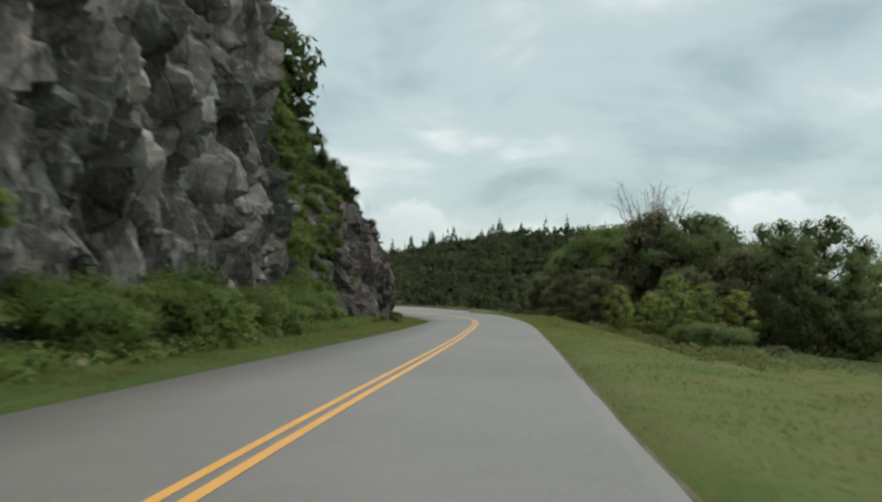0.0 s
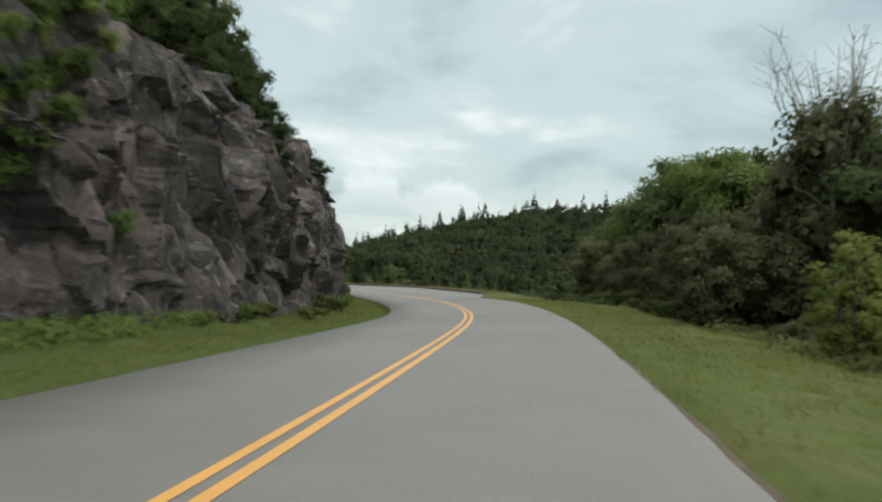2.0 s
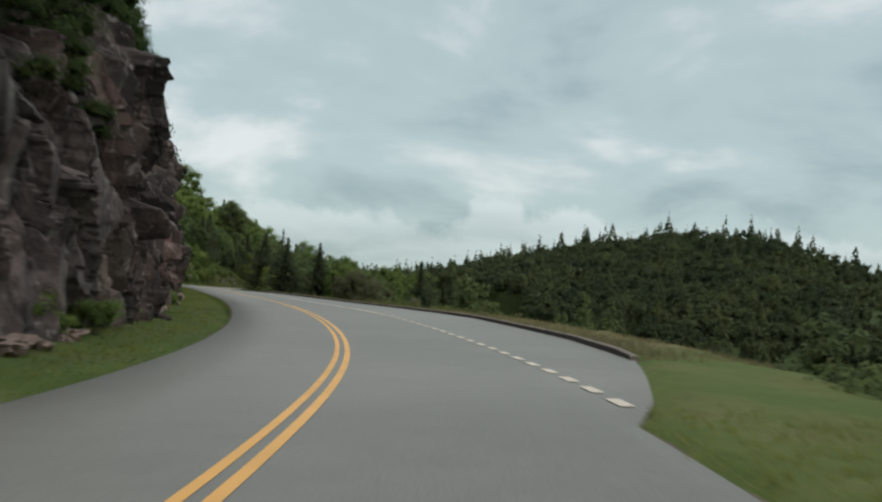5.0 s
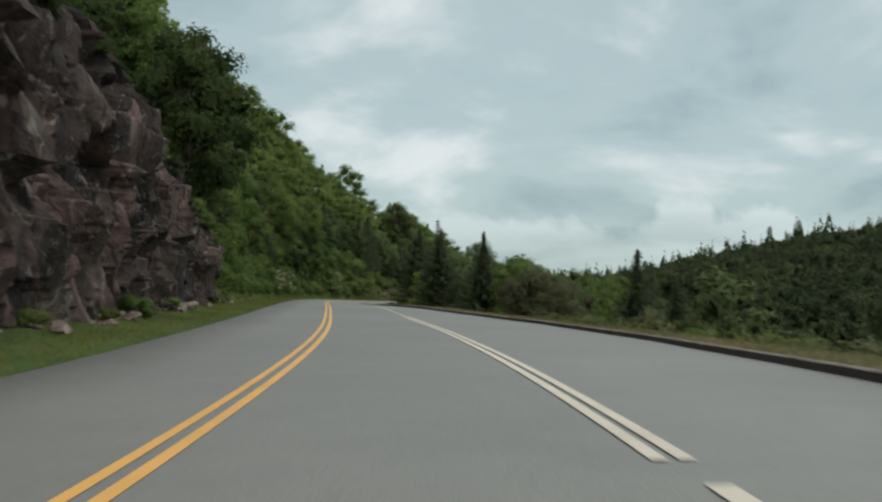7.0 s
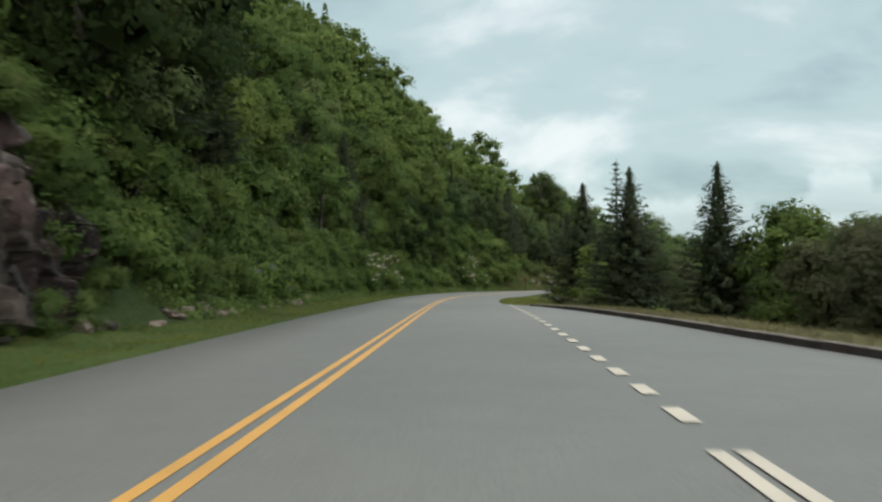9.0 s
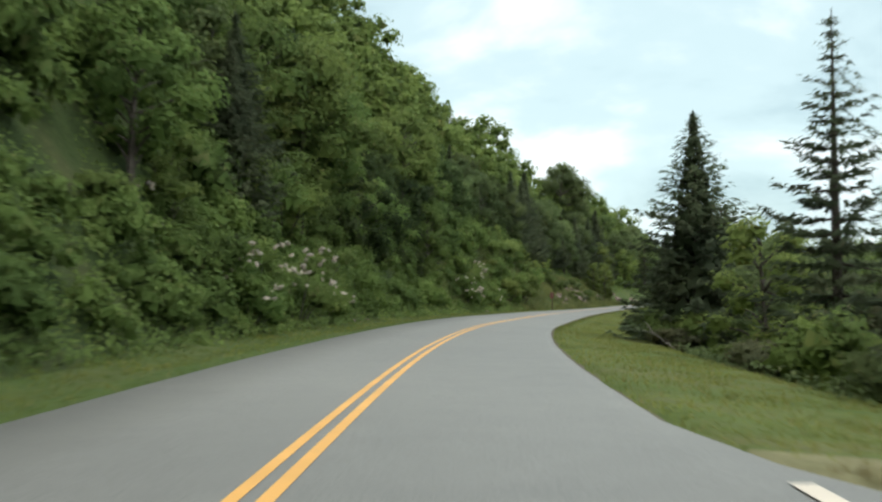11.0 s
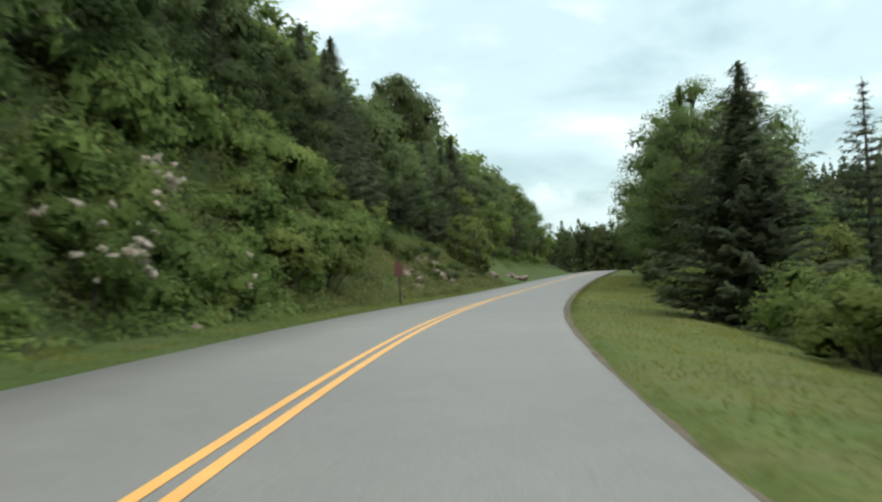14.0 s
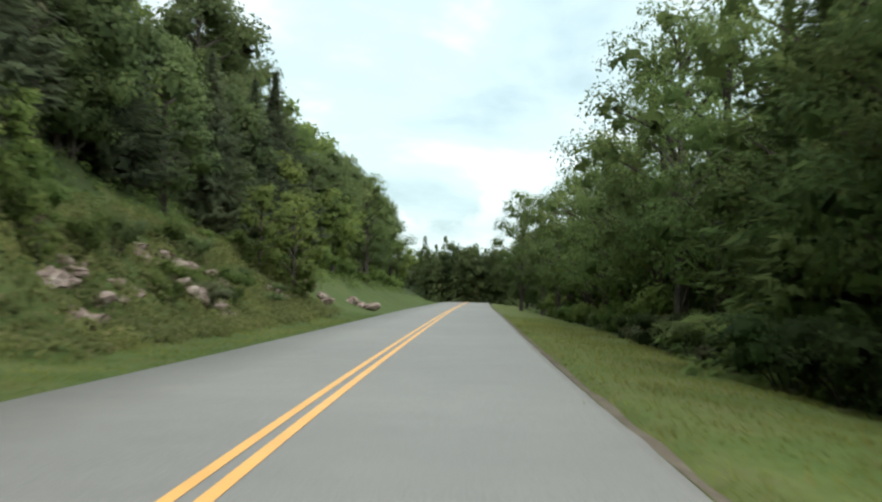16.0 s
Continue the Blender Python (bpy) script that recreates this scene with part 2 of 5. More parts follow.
def leaf(name, dark, light, yellow=(0.16, 0.19, 0.04), share=0.06, soft=True, stands=0.0):
    """Foliage: every leaf clump its own tone, every plant its own cast, with light passing through."""
    m, t, p = material(name, 0.72)
    geo, info = t.nodes.new("ShaderNodeNewGeometry"), t.nodes.new("ShaderNodeObjectInfo")
    r = t.nodes.new("ShaderNodeValToRGB")
    r.color_ramp.elements[0].position, r.color_ramp.elements[0].color = 0.0, (*dark, 1)
    r.color_ramp.elements[1].position, r.color_ramp.elements[1].color = 1.0 - share, (*light, 1)
    e = r.color_ramp.elements.new(1.0)
    e.color = (*yellow, 1)
    t.links.new(geo.outputs["Random Per Island"], r.inputs[0])
    tone = t.nodes.new("ShaderNodeHueSaturation")
    mr = node(t, "ShaderNodeMapRange", From_Min=0.0, From_Max=1.0, To_Min=0.68, To_Max=1.18)
    t.links.new(info.outputs["Random"], mr.inputs[0])
    t.links.new(mr.outputs[0], tone.inputs["Value"])
    mh = node(t, "ShaderNodeMapRange", From_Min=0.0, From_Max=1.0, To_Min=0.485, To_Max=0.51)
    sh = t.nodes.new("ShaderNodeMath")
    sh.operation = "FRACT"
    mul = t.nodes.new("ShaderNodeMath")
    mul.operation = "MULTIPLY"
    mul.inputs[1].default_value = 7.31
    t.links.new(info.outputs["Random"], mul.inputs[0])
    t.links.new(mul.outputs[0], sh.inputs[0])
    t.links.new(sh.outputs[0], mh.inputs[0])
    t.links.new(mh.outputs[0], tone.inputs["Hue"])
    tc = t.nodes.new("ShaderNodeTexCoord").outputs["Object"]
    _, patch = noise_ramp(t, 0.30, [(0.30, (0.66, 0.70, 0.72)), (0.70, (1.28, 1.24, 1.10))], 3, vector=tc)
    c = mix(t, 1.0, r.outputs[0], patch.outputs[0], "MULTIPLY")
    if stands:
        # stands of different trees
        _, stand = noise_ramp(t, stands, [(0.32, (0.52, 0.60, 0.66)), (0.5, (1.0, 0.98, 0.96)), (0.68, (1.55, 1.40, 1.10))], 4, 0.6, tc)
        c = mix(t, 1.0, c, stand.outputs[0], "MULTIPLY")
    t.links.new(c, tone.inputs["Color"])
    t.links.new(tone.outputs[0], p.inputs["Base Color"])
    p.inputs["Specular IOR Level"].default_value = 0.12
    facing = t.nodes.new("ShaderNodeAttribute")
    facing.attribute_name = "soft_normal"
    to_world = t.nodes.new("ShaderNodeVectorTransform")
    to_world.vector_type, to_world.convert_from, to_world.convert_to = "NORMAL", "OBJECT", "WORLD"
    t.links.new(facing.outputs["Vector"], to_world.inputs[0])
    if soft:
        t.links.new(to_world.outputs[0], p.inputs["Normal"])
    tr = t.nodes.new("ShaderNodeBsdfTranslucent")
    t.links.new(tone.outputs[0], tr.inputs[0])
    ms = t.nodes.new("ShaderNodeMixShader")
    ms.inputs[0].default_value = 0.48
    t.links.new(p.outputs[0], ms.inputs[1])
    t.links.new(tr.outputs[0], ms.inputs[2])
    t.links.new(ms.outputs[0], t.nodes["Material Output"].inputs[0])
    return m


def plain(name, scale, stops, rough=0.85, relief=0.5, distance=0.03, detail=7, grain=0.3):
    m, t, p = material(name, rough)
    tc = t.nodes.new("ShaderNodeTexCoord").outputs["Object"]
    _, r = noise_ramp(t, scale, stops, detail, 0.6, tc)
    p.inputs["Specular IOR Level"].default_value = 0.2
    n2, r2 = noise_ramp(t, scale * 11, [(0.3, (1 - grain,) * 3), (0.7, (1 + grain * 0.8,) * 3)], 4, 0.6, tc)
    t.links.new(mix(t, 1.0, r.outputs[0], r2.outputs[0], "MULTIPLY"), p.inputs["Base Color"])
    bump(t, p, n2.outputs[0], relief, distance)
    return m


ASPHALT = asphalt()
YELLOW = paint("yellow_road_paint", (0.80, 0.41, 0.10), (0.26, 0.19, 0.11))
WHITE = paint("white_road_paint", (0.70, 0.60, 0.48), (0.25, 0.24, 0.22))
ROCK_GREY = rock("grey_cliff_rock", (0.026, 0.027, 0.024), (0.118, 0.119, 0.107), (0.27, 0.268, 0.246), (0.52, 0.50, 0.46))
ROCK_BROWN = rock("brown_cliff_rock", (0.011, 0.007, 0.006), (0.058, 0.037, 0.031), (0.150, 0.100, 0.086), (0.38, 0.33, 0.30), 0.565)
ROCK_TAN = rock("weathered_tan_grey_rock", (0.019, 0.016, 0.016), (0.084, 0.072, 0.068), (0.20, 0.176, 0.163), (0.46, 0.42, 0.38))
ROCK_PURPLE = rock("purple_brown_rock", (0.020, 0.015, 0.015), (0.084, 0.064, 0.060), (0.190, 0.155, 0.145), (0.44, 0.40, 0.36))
ROCK_PALE = plain("pale_rock", 1.2, [(0.3, (0.13, 0.092, 0.075)), (0.5, (0.24, 0.18, 0.15)), (0.7, (0.38, 0.32, 0.275))], 0.85, 0.7, 0.05)
GRASS_GROUND = plain("mown_grass_ground", 0.35, [(0.32, (0.066, 0.100, 0.020)), (0.5, (0.092, 0.116, 0.029)), (0.70, (0.124, 0.118, 0.046))], 0.9, 0.3, 0.02, grain=0.14)
WOOD_FLOOR = plain("woodland_floor", 0.4, [(0.3, (0.026, 0.040, 0.011)), (0.5, (0.040, 0.060, 0.016)), (0.72, (0.064, 0.072, 0.026))], 0.95, 0.9, 0.1)
DRY_GROUND = plain("dry_grass_ground", 0.8, [(0.3, (0.13, 0.125, 0.055)), (0.7, (0.21, 0.19, 0.10))], 0.9, 0.3, 0.02, grain=0.2)
LUSH_GROUND = plain("lush_grass_ground", 0.35, [(0.32, (0.046, 0.076, 0.015)), (0.5, (0.061, 0.089, 0.021)), (0.70, (0.087, 0.097, 0.031))], 0.9, 0.3, 0.02, grain=0.14)
GRAVEL = plain("gravelly_soil", 1.5, [(0.3, (0.08, 0.062, 0.044)), (0.7, (0.16, 0.135, 0.10))], 0.95, 0.7, 0.03)
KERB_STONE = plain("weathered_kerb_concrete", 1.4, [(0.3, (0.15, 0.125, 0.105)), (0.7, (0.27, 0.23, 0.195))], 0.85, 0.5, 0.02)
# darker kerb colour that paints in the shading of its road-facing side
KERB_FACE_SHADED = plain("shaded_kerb_face", 1.4, [(0.3, (0.032, 0.025, 0.022)), (0.7, (0.075, 0.060, 0.052))], 0.9, 0.6, 0.02)
BARK = plain("grey_brown_bark", 4.0, [(0.3, (0.05, 0.04, 0.032)), (0.7, (0.14, 0.12, 0.10))], 0.9, 0.9, 0.04)
DEAD_WOOD = plain("bleached_dead_wood", 5.0, [(0.3, (0.13, 0.11, 0.095)), (0.7, (0.27, 0.24, 0.21))], 0.9, 0.6, 0.02)
SIGN_BACK = plain("rust_brown_metal", 2.0, [(0.3, (0.10, 0.045, 0.035)), (0.7, (0.16, 0.075, 0.06))], 0.6, 0.2, 0.005)
POST_WOOD = plain("brown_timber", 6.0, [(0.3, (0.06, 0.04, 0.028)), (0.7, (0.11, 0.08, 0.055))], 0.85, 0.5, 0.01)
LEAF_BROAD = leaf("broadleaf_foliage", (0.122, 0.182, 0.052), (0.158, 0.222, 0.066), (0.21, 0.23, 0.085))
LEAF_DARK = leaf("dark_broadleaf_foliage", (0.128, 0.172, 0.070), (0.164, 0.212, 0.086), (0.19, 0.195, 0.085))
# foliage standing in shade: the shade is put into a darker leaf colour
LEAF_SHADED = leaf("shaded_green_foliage", (0.044, 0.070, 0.024), (0.061, 0.090, 0.031), (0.08, 0.095, 0.035))
LEAF_AIRY = leaf("thin_mid_green_foliage", (0.136, 0.196, 0.070), (0.176, 0.236, 0.084), (0.22, 0.24, 0.09))
LEAF_BRIGHT = leaf("light_green_foliage", (0.160, 0.215, 0.058), (0.22, 0.275, 0.082), (0.27, 0.28, 0.085), 0.1)
LEAF_SPRUCE = leaf("spruce_needles", (0.084, 0.108, 0.060), (0.116, 0.140, 0.080), (0.13, 0.125, 0.075), 0.05)
LEAF_BROWN = leaf("brownish_foliage", (0.132, 0.142, 0.076), (0.168, 0.176, 0.094), (0.21, 0.19, 0.11), 0.12)
LEAF_WEED = leaf("olive_weeds", (0.165, 0.200, 0.066), (0.215, 0.240, 0.090), (0.28, 0.25, 0.12), 0.15)
LEAF_FAR = leaf("far_wood_foliage", (0.060, 0.080, 0.040), (0.082, 0.104, 0.052), (0.10, 0.108, 0.058), stands=0.035)
GRASS = leaf("grass_blades", (0.124, 0.160, 0.034), (0.158, 0.184, 0.047), (0.22, 0.190, 0.070), 0.10)
LUSH_GRASS = leaf("lush_grass_blades", (0.080, 0.122, 0.024), (0.102, 0.144, 0.034), (0.155, 0.168, 0.054), 0.06)
TALL_GRASS = leaf("tall_grass_blades", (0.140, 0.172, 0.040), (0.186, 0.200, 0.058), (0.26, 0.230, 0.096), 0.14)
DRY_GRASS = leaf("dry_grass_blades", (0.17, 0.16, 0.07), (0.24, 0.22, 0.11), (0.30, 0.26, 0.15), 0.15)
PETAL = leaf("creamy_white_petals", (0.60, 0.50, 0.44), (0.74, 0.66, 0.60), (0.80, 0.75, 0.68), 0.2)

# ---------------------------------------------------------------- the road's geometry
KNOTS = S_FIRST + S_STEP * np.arange(len(CURVE))
S_ALL = np.arange(-90.0, 496.0, 1.0)


def along(values):
    return np.interp(S_ALL, KNOTS, values) / 100.0


def summed(a):
    c = np.concatenate([[0.0], np.cumsum((a[1:] + a[:-1]) / 2)])
    return c - c[int(round(-S_ALL[0]))]


R_TURN = summed(along(CURVE))
R_X, R_Y = summed(-np.sin(R_TURN)), summed(np.cos(R_TURN))
R_Z, R_FALL = summed(along(GRADE)), along(FALL)


def spot(s, o, up=0.0):
    """The place s metres along the road, o metres right of its centre line, up metres over its (banked) plane."""
    th, x, y, z, b = (np.interp(s, S_ALL, a) for a in (R_TURN, R_X, R_Y, R_Z, R_FALL))
    lean = np.clip(o, -4.0, 9.5)
    return np.stack(np.broadcast_arrays(x + o * np.cos(th), y + o * np.sin(th), z - lean * b + up), -1)


LOT_S = [97.0, 100, 109, 118, 139, 156, 173, 182, 192, 210, 214, 218, 220, 222, 225, 290, 308]
LOT_O = [3.35, 4.2, 6.2, 7.1, 7.85, 8.9, 9.15, 8.4, 7.2, 5.75, 5.35, 4.85, 4.3, 3.75, 3.35, 3.35, 3.27]


def right_edge(s):
    return np.interp(s, LOT_S, LOT_O)


LEFT_EDGE = -3.44


def rise(s, o):
    """Height of the ground over the road's plane."""
    s, o = np.broadcast_arrays(np.asarray(s, float), np.asarray(o, float))
    # right: verge, then a slope down to the valley; woods on level ground further on
    e = right_edge(s)
    d = o - e
    verge = np.interp(s, [-90, 0, 40, 95, 110, 215, 230, 300, 480], [13, 10, 4.5, 5.0, 2.5, 2.0, 4.5, 3.5, 3.5])
    steep = np.interp(s, [-90, 30, 90, 115, 200, 250, 480], [0.06, 0.10, 0.20, 0.50, 0.45, 0.22, 0.16])
    lip = np.interp(s, [95, 112, 212, 226], [0.0, 0.125, 0.125, 0.0])
    right = lip - 0.04 - np.interp(s, [95, 112, 212, 226], [0.09, 0.03, 0.03, 0.09]) * np.clip(d, 0, verge) - steep * np.clip(d - verge, 0, 75)
    # left: verge and shallow ditch, then cliff and hillside
    u = LEFT_EDGE - o
    width = np.interp(s, [-90, 0, 40, 100, 160, 200, 330, 390], [3.6, 3.6, 3.6, 3.0, 3.2, 2.8, 2.8, 2.0])
    ditch = -0.04 - 0.10 * np.exp(-((u - width * 0.6) / 0.9) ** 2) + 0.12 * np.clip(u / 3.5, 0, 1)
    w = np.clip(u - width, 0, None)
    wall = np.interp(s, [-90, 30, 40, 48, 60, 85, 100, 125, 150, 180, 190, 200, 330, 345, 480], [14, 14, 8, 6.5, 7, 7.5, 5.5, 6, 6.5, 5.5, 3.5, 3.5, 3.2, 1.4, 0.6])
    start = np.interp(s, [-90, 31, 35, 38, 41, 47, 190, 197, 480], [2.7, 2.7, 1.5, 1.6, 3.3, 2.9, 2.8, 0.2, 0.2])
    face = wall * np.clip((w - start) / np.interp(s, [-90, 190, 198, 480], [1.6, 1.6, 3.8, 3.8]), 0, 1)
    hill = np.interp(s, [-90, 40, 100, 190, 250, 330, 350, 390, 480], [0.95, 0.95, 1.05, 1.12, 1.12, 1.02, 0.66, 0.44, 0.35])
    more = np.interp(s, [-90, 330, 348, 420, 480], [0, 0, 0.34, 0.34, 0.2])
    left = ditch + more * np.clip(w - 5.0, 0, 26) + face + hill * np.clip(w - start - 0.8, 0, 36) + 0.35 * np.clip(w - start - 36.8, 0, 60)
    return np.where(o > 0, right, left)


def ground(s, o):
    return spot(s, o, 0.0) + np.stack([0 * rise(s, o), 0 * rise(s, o), rise(s, o)], -1)


# ---------------------------------------------------------------- mesh helpers
def mesh_of(name, verts, faces, *mats, smooth=False, index=None):
    me = bpy.data.meshes.new(name)
    me.from_pydata(np.asarray(verts, float).tolist(), [], [list(f) for f in faces])
    for m in mats:
        me.materials.append(m)
    if index is not None:
        me.polygons.foreach_set("material_index", np.asarray(index, np.int32))
    if smooth:
        me.polygons.foreach_set("use_smooth", np.ones(len(me.polygons), bool))
    me.update()
    return me


def grid_faces(nu, nv):
    i = np.arange(nu - 1)[:, None] * nv + np.arange(nv - 1)[None, :]
    return np.stack([i, i + 1, i + nv + 1, i + nv], -1).reshape(-1, 4)


def part(name, me, parent, label=""):
    """A mesh as one part of a thing."""
    ob = new(name, me)
    ob.parent = parent
    return tagged(ob, label)


def strip(name, s, left, right, up, mat):
    """A flat band along the road."""
    a, b = spot(s, left, up), spot(s, right, up)
    v = np.stack([a, b], 1).reshape(-1, 3)
    return mesh_of(name, v, grid_faces(len(s), 2)[:, ::-1], mat)


rng = np.random.default_rng(7)

# ---------------------------------------------------------------- ground, road, kerb
def build_ground():
    s = np.concatenate([np.arange(-90, -30, 4.0), np.arange(-30, 400, 1.0), np.arange(400, 494, 3.0)])
    o = np.concatenate([[-101, -80, -65, -52], np.arange(-44, -14, 2.0), np.arange(-14, -3.5, 0.5), [-3.43, -1.5, 0, 1.5, 3.3],
                        np.arange(3.8, 16, 0.6), np.arange(16, 34, 2.0), [36, 44, 56, 70, 85]])
    S, O = np.meshgrid(s, o, indexing="ij")
    v = ground(S, O)
    inside = (O > -3.5) & (O < right_edge(S) + 0.05)
    v[..., 2] -= np.where(inside, 0.35, 0.0)
    rough = rng.normal(0, 1, S.shape) * np.clip((np.abs(O) - 4) * 0.012, 0.0, 0.35) * (~inside) * np.where(O > 0, np.clip((O - right_edge(S) - 0.8) / 2, 0, 1), 1)
    v[..., 2] += rough
    f = grid_faces(len(s), len(o))
    sc, oc = (S[:-1, :-1] + 0.5).reshape(-1), ((O[:-1, :-1] + O[1:, 1:]) / 2).reshape(-1)
    wob = np.sin(sc * 0.37) * 0.4 + np.sin(sc * 1.3) * 0.25
    edge_r = right_edge(sc)
    limit_r = np.interp(sc, [-90, 0, 25, 45, 95, 110, 215, 232, 480], [22, 20, 11, 6.0, 6.0, 3.5, 3.0, 5.5, 4.5]) + wob
    limit_l = np.interp(sc, [-90, 180, 195, 318, 326, 340, 375, 400, 480], [3.9, 3.6, 2.7, 2.8, 6.5, 7.5, 9.0, 7.0, 4.0]) + wob * 0.5
    wood = np.where(oc > 0, oc - edge_r > limit_r, LEFT_EDGE - oc > limit_l)
    index = np.where((oc > 0) & (sc > 113) & (sc < 223) & (oc - edge_r < 3.8), 2, np.where(wood, 1, np.where(oc < 0, 3, 0)))
    ob = new("ground", mesh_of("ground", v.reshape(-1, 3), f[:, ::-1], GRASS_GROUND, WOOD_FLOOR, DRY_GROUND, LUSH_GROUND, smooth=True, index=index))
    tagged(ob, "green mown grass verge running up into dark woodland floor", "ground", kind="structure")


def build_road():
    s = np.arange(-88.0, 492.0, 1.0)
    jag = rng.normal(0, 0.007, len(s))
    cols = [(LEFT_EDGE - 0.03 + jag, -0.10), (LEFT_EDGE + jag, 0.0), (-1.7 + 0 * s, 0.008), (0 * s, 0.012), (1.7 + 0 * s, 0.008),
            (3.12 + 0 * s, 0.0), (right_edge(s) + jag * 1.2, 0.0), (right_edge(s) + 0.03 + jag * 1.2, -0.10)]
    v = np.stack([spot(s, o, u) for o, u in cols], 1)
    ob = new("road", mesh_of("road", v.reshape(-1, 3), grid_faces(len(s), len(cols))[:, ::-1], ASPHALT, smooth=True))
    tagged(ob, "two lane grey worn asphalt mountain road with a lay-by", "road", kind="structure")
    fine = np.arange(-86.0, 490.0, 0.75)
    for o, wide in ((-0.155, 0.105), (0.062, 0.118)):
        part("centre_line", strip("centre_line", fine, o, o + wide, 0.018, YELLOW), ob, "solid yellow painted line")
    lot = np.arange(136.2, 178.9, 0.5)
    for o in (3.44, 3.635):
        part("lay_by_line", strip("lay_by_line", lot, o, o + 0.12, 0.014, WHITE), ob, "solid white painted line")
    for a in np.concatenate([np.arange(134.25 - 19 * 1.87, 135.0, 1.87), np.arange(205.35 - 12 * 2.1, 221.0, 2.1)]):
        part("dash", strip("dash", np.array([a, a + 0.5, a + 1.0]), 3.55, 3.72, 0.014, WHITE), ob, "short white painted dash")
    # gravelly margins
    for name, edge, way in (("road_shoulder", LEFT_EDGE + 0 * s, -1), ("road_shoulder", right_edge(s), 1)):
        keep = np.ones(len(s), bool) if way < 0 else (s < 98) | (s > 222)
        run = s[keep]
        for piece in ([run] if way < 0 else [run[run < 100], run[run > 220]]):
            w = 0.05 + 0.04 * np.abs(np.sin(piece * 0.9)) + rng.uniform(0, 0.06, len(piece))
            e = LEFT_EDGE if way < 0 else 3.35
            a, b = spot(piece, e - way * 0.05 + 0 * piece, -0.008), spot(piece, e + way * w, -0.045)
            v = np.stack([a, b] if way > 0 else [b, a], 1).reshape(-1, 3)
            tagged(new("road_shoulder", mesh_of("road_shoulder", v, grid_faces(len(piece), 2)[:, ::-1], GRAVEL)),
                   "narrow strip of brown gravelly soil beside the asphalt", "road shoulder", kind="structure")


def build_kerb():
    s = np.arange(108.5, 219.1, 0.5)
    e = right_edge(s) - 0.14
    prof = [(0.0, -0.08), (0.03, 0.125), (0.05, 0.145), (0.15, 0.15), (0.19, 0.130), (0.30, -0.1)]
    low = np.interp(s, [108.5, 111, 210, 219], [0.6, 1, 1, 0.55])
    v = np.stack([spot(s, e + a, np.where(u > 0, u * low, u) + rng.normal(0, 0.004, len(s))) for a, u in prof], 1)
    f = list(map(tuple, grid_faces(len(s), len(prof))[:, ::-1]))
    n = len(prof)
    f += [tuple(range(n)), tuple(range((len(s) - 1) * n, len(s) * n))[::-1]]
    # road-facing side takes the colour with shading painted in, the rest plain concrete
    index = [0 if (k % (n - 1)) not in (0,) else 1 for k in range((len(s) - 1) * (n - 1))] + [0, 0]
    ob = new("kerb", mesh_of("kerb", v.reshape(-1, 3), f, KERB_STONE, KERB_FACE_SHADED, index=index))
    tagged(ob, "low weathered concrete kerb along the lay-by edge", "kerb", kind="structure")


build_ground()
build_road()
build_kerb()


# ---------------------------------------------------------------- far valley and hills
def far_height(x, y):
    """The valley east of the road and the wooded ridge beyond it."""
    ridge_y = 720 + 0.12 * x
    top = np.interp(x, [-900, -420, -206, -160, -135, -100, -55, -10, 40, 127, 260, 420, 900, 2500], [20, 2, 5, 8, 12, 23, 34, 45, 46, 24, -3, -16, -34, 20])
    across = np.clip((ridge_y - y) / np.interp(x, [-400, 0, 300], [330, 420, 420]), 0, 1)
    low = np.interp(x, [-400, -150, 0, 300], [-2, -12, -30, -45])
    h = top + (low - top) * across ** 0.92
    back = np.clip((y - ridge_y) / 500, 0, 1)
    return h - 60 * back


def build_far_ground():
    x = np.concatenate([[-3000, -2000, -1300, -900, -650], np.arange(-480, 560, 26.0), [600, 750, 1000, 1500, 2200, 3000]])
    y = np.concatenate([[-3000, -2000, -1200, -700, -400, -200, -80], np.arange(0, 600, 26.0), np.arange(610, 860, 10.0), np.arange(870, 1000, 30.0), [1050, 1300, 1700, 2300, 3200]])
    X, Y = np.meshgrid(x, y, indexing="ij")
    Z = far_height(X, Y)
    # sink it below the strip of land that carries the road
    d2 = np.full(X.shape, 1e9)
    near = np.zeros(X.shape)
    for k in range(0, len(S_ALL), 6):
        d = (X - R_X[k]) ** 2 + (Y - R_Y[k]) ** 2
        hit = d < d2
        side = (X - R_X[k]) * np.cos(R_TURN[k]) + (Y - R_Y[k]) * np.sin(R_TURN[k])
        near = np.where(hit, side, near)
        d2 = np.minimum(d2, d)
    dist = np.sqrt(d2)
    Z = np.where(dist < 75, np.minimum(Z, -46.0), Z)
    Z = np.where((dist >= 75) & (dist < 120) & (near > 0), np.minimum(Z, -24.0 - 0.1 * (dist - 75)), Z)
    v = np.stack([X, Y, Z], -1).reshape(-1, 3)
    ob = new("hills", mesh_of("hills", v, grid_faces(len(x), len(y))[:, ::-1], WOOD_FLOOR, smooth=True))
    tagged(ob, "dark wooded valley and distant ridge", "hills", kind="structure")


build_far_ground()


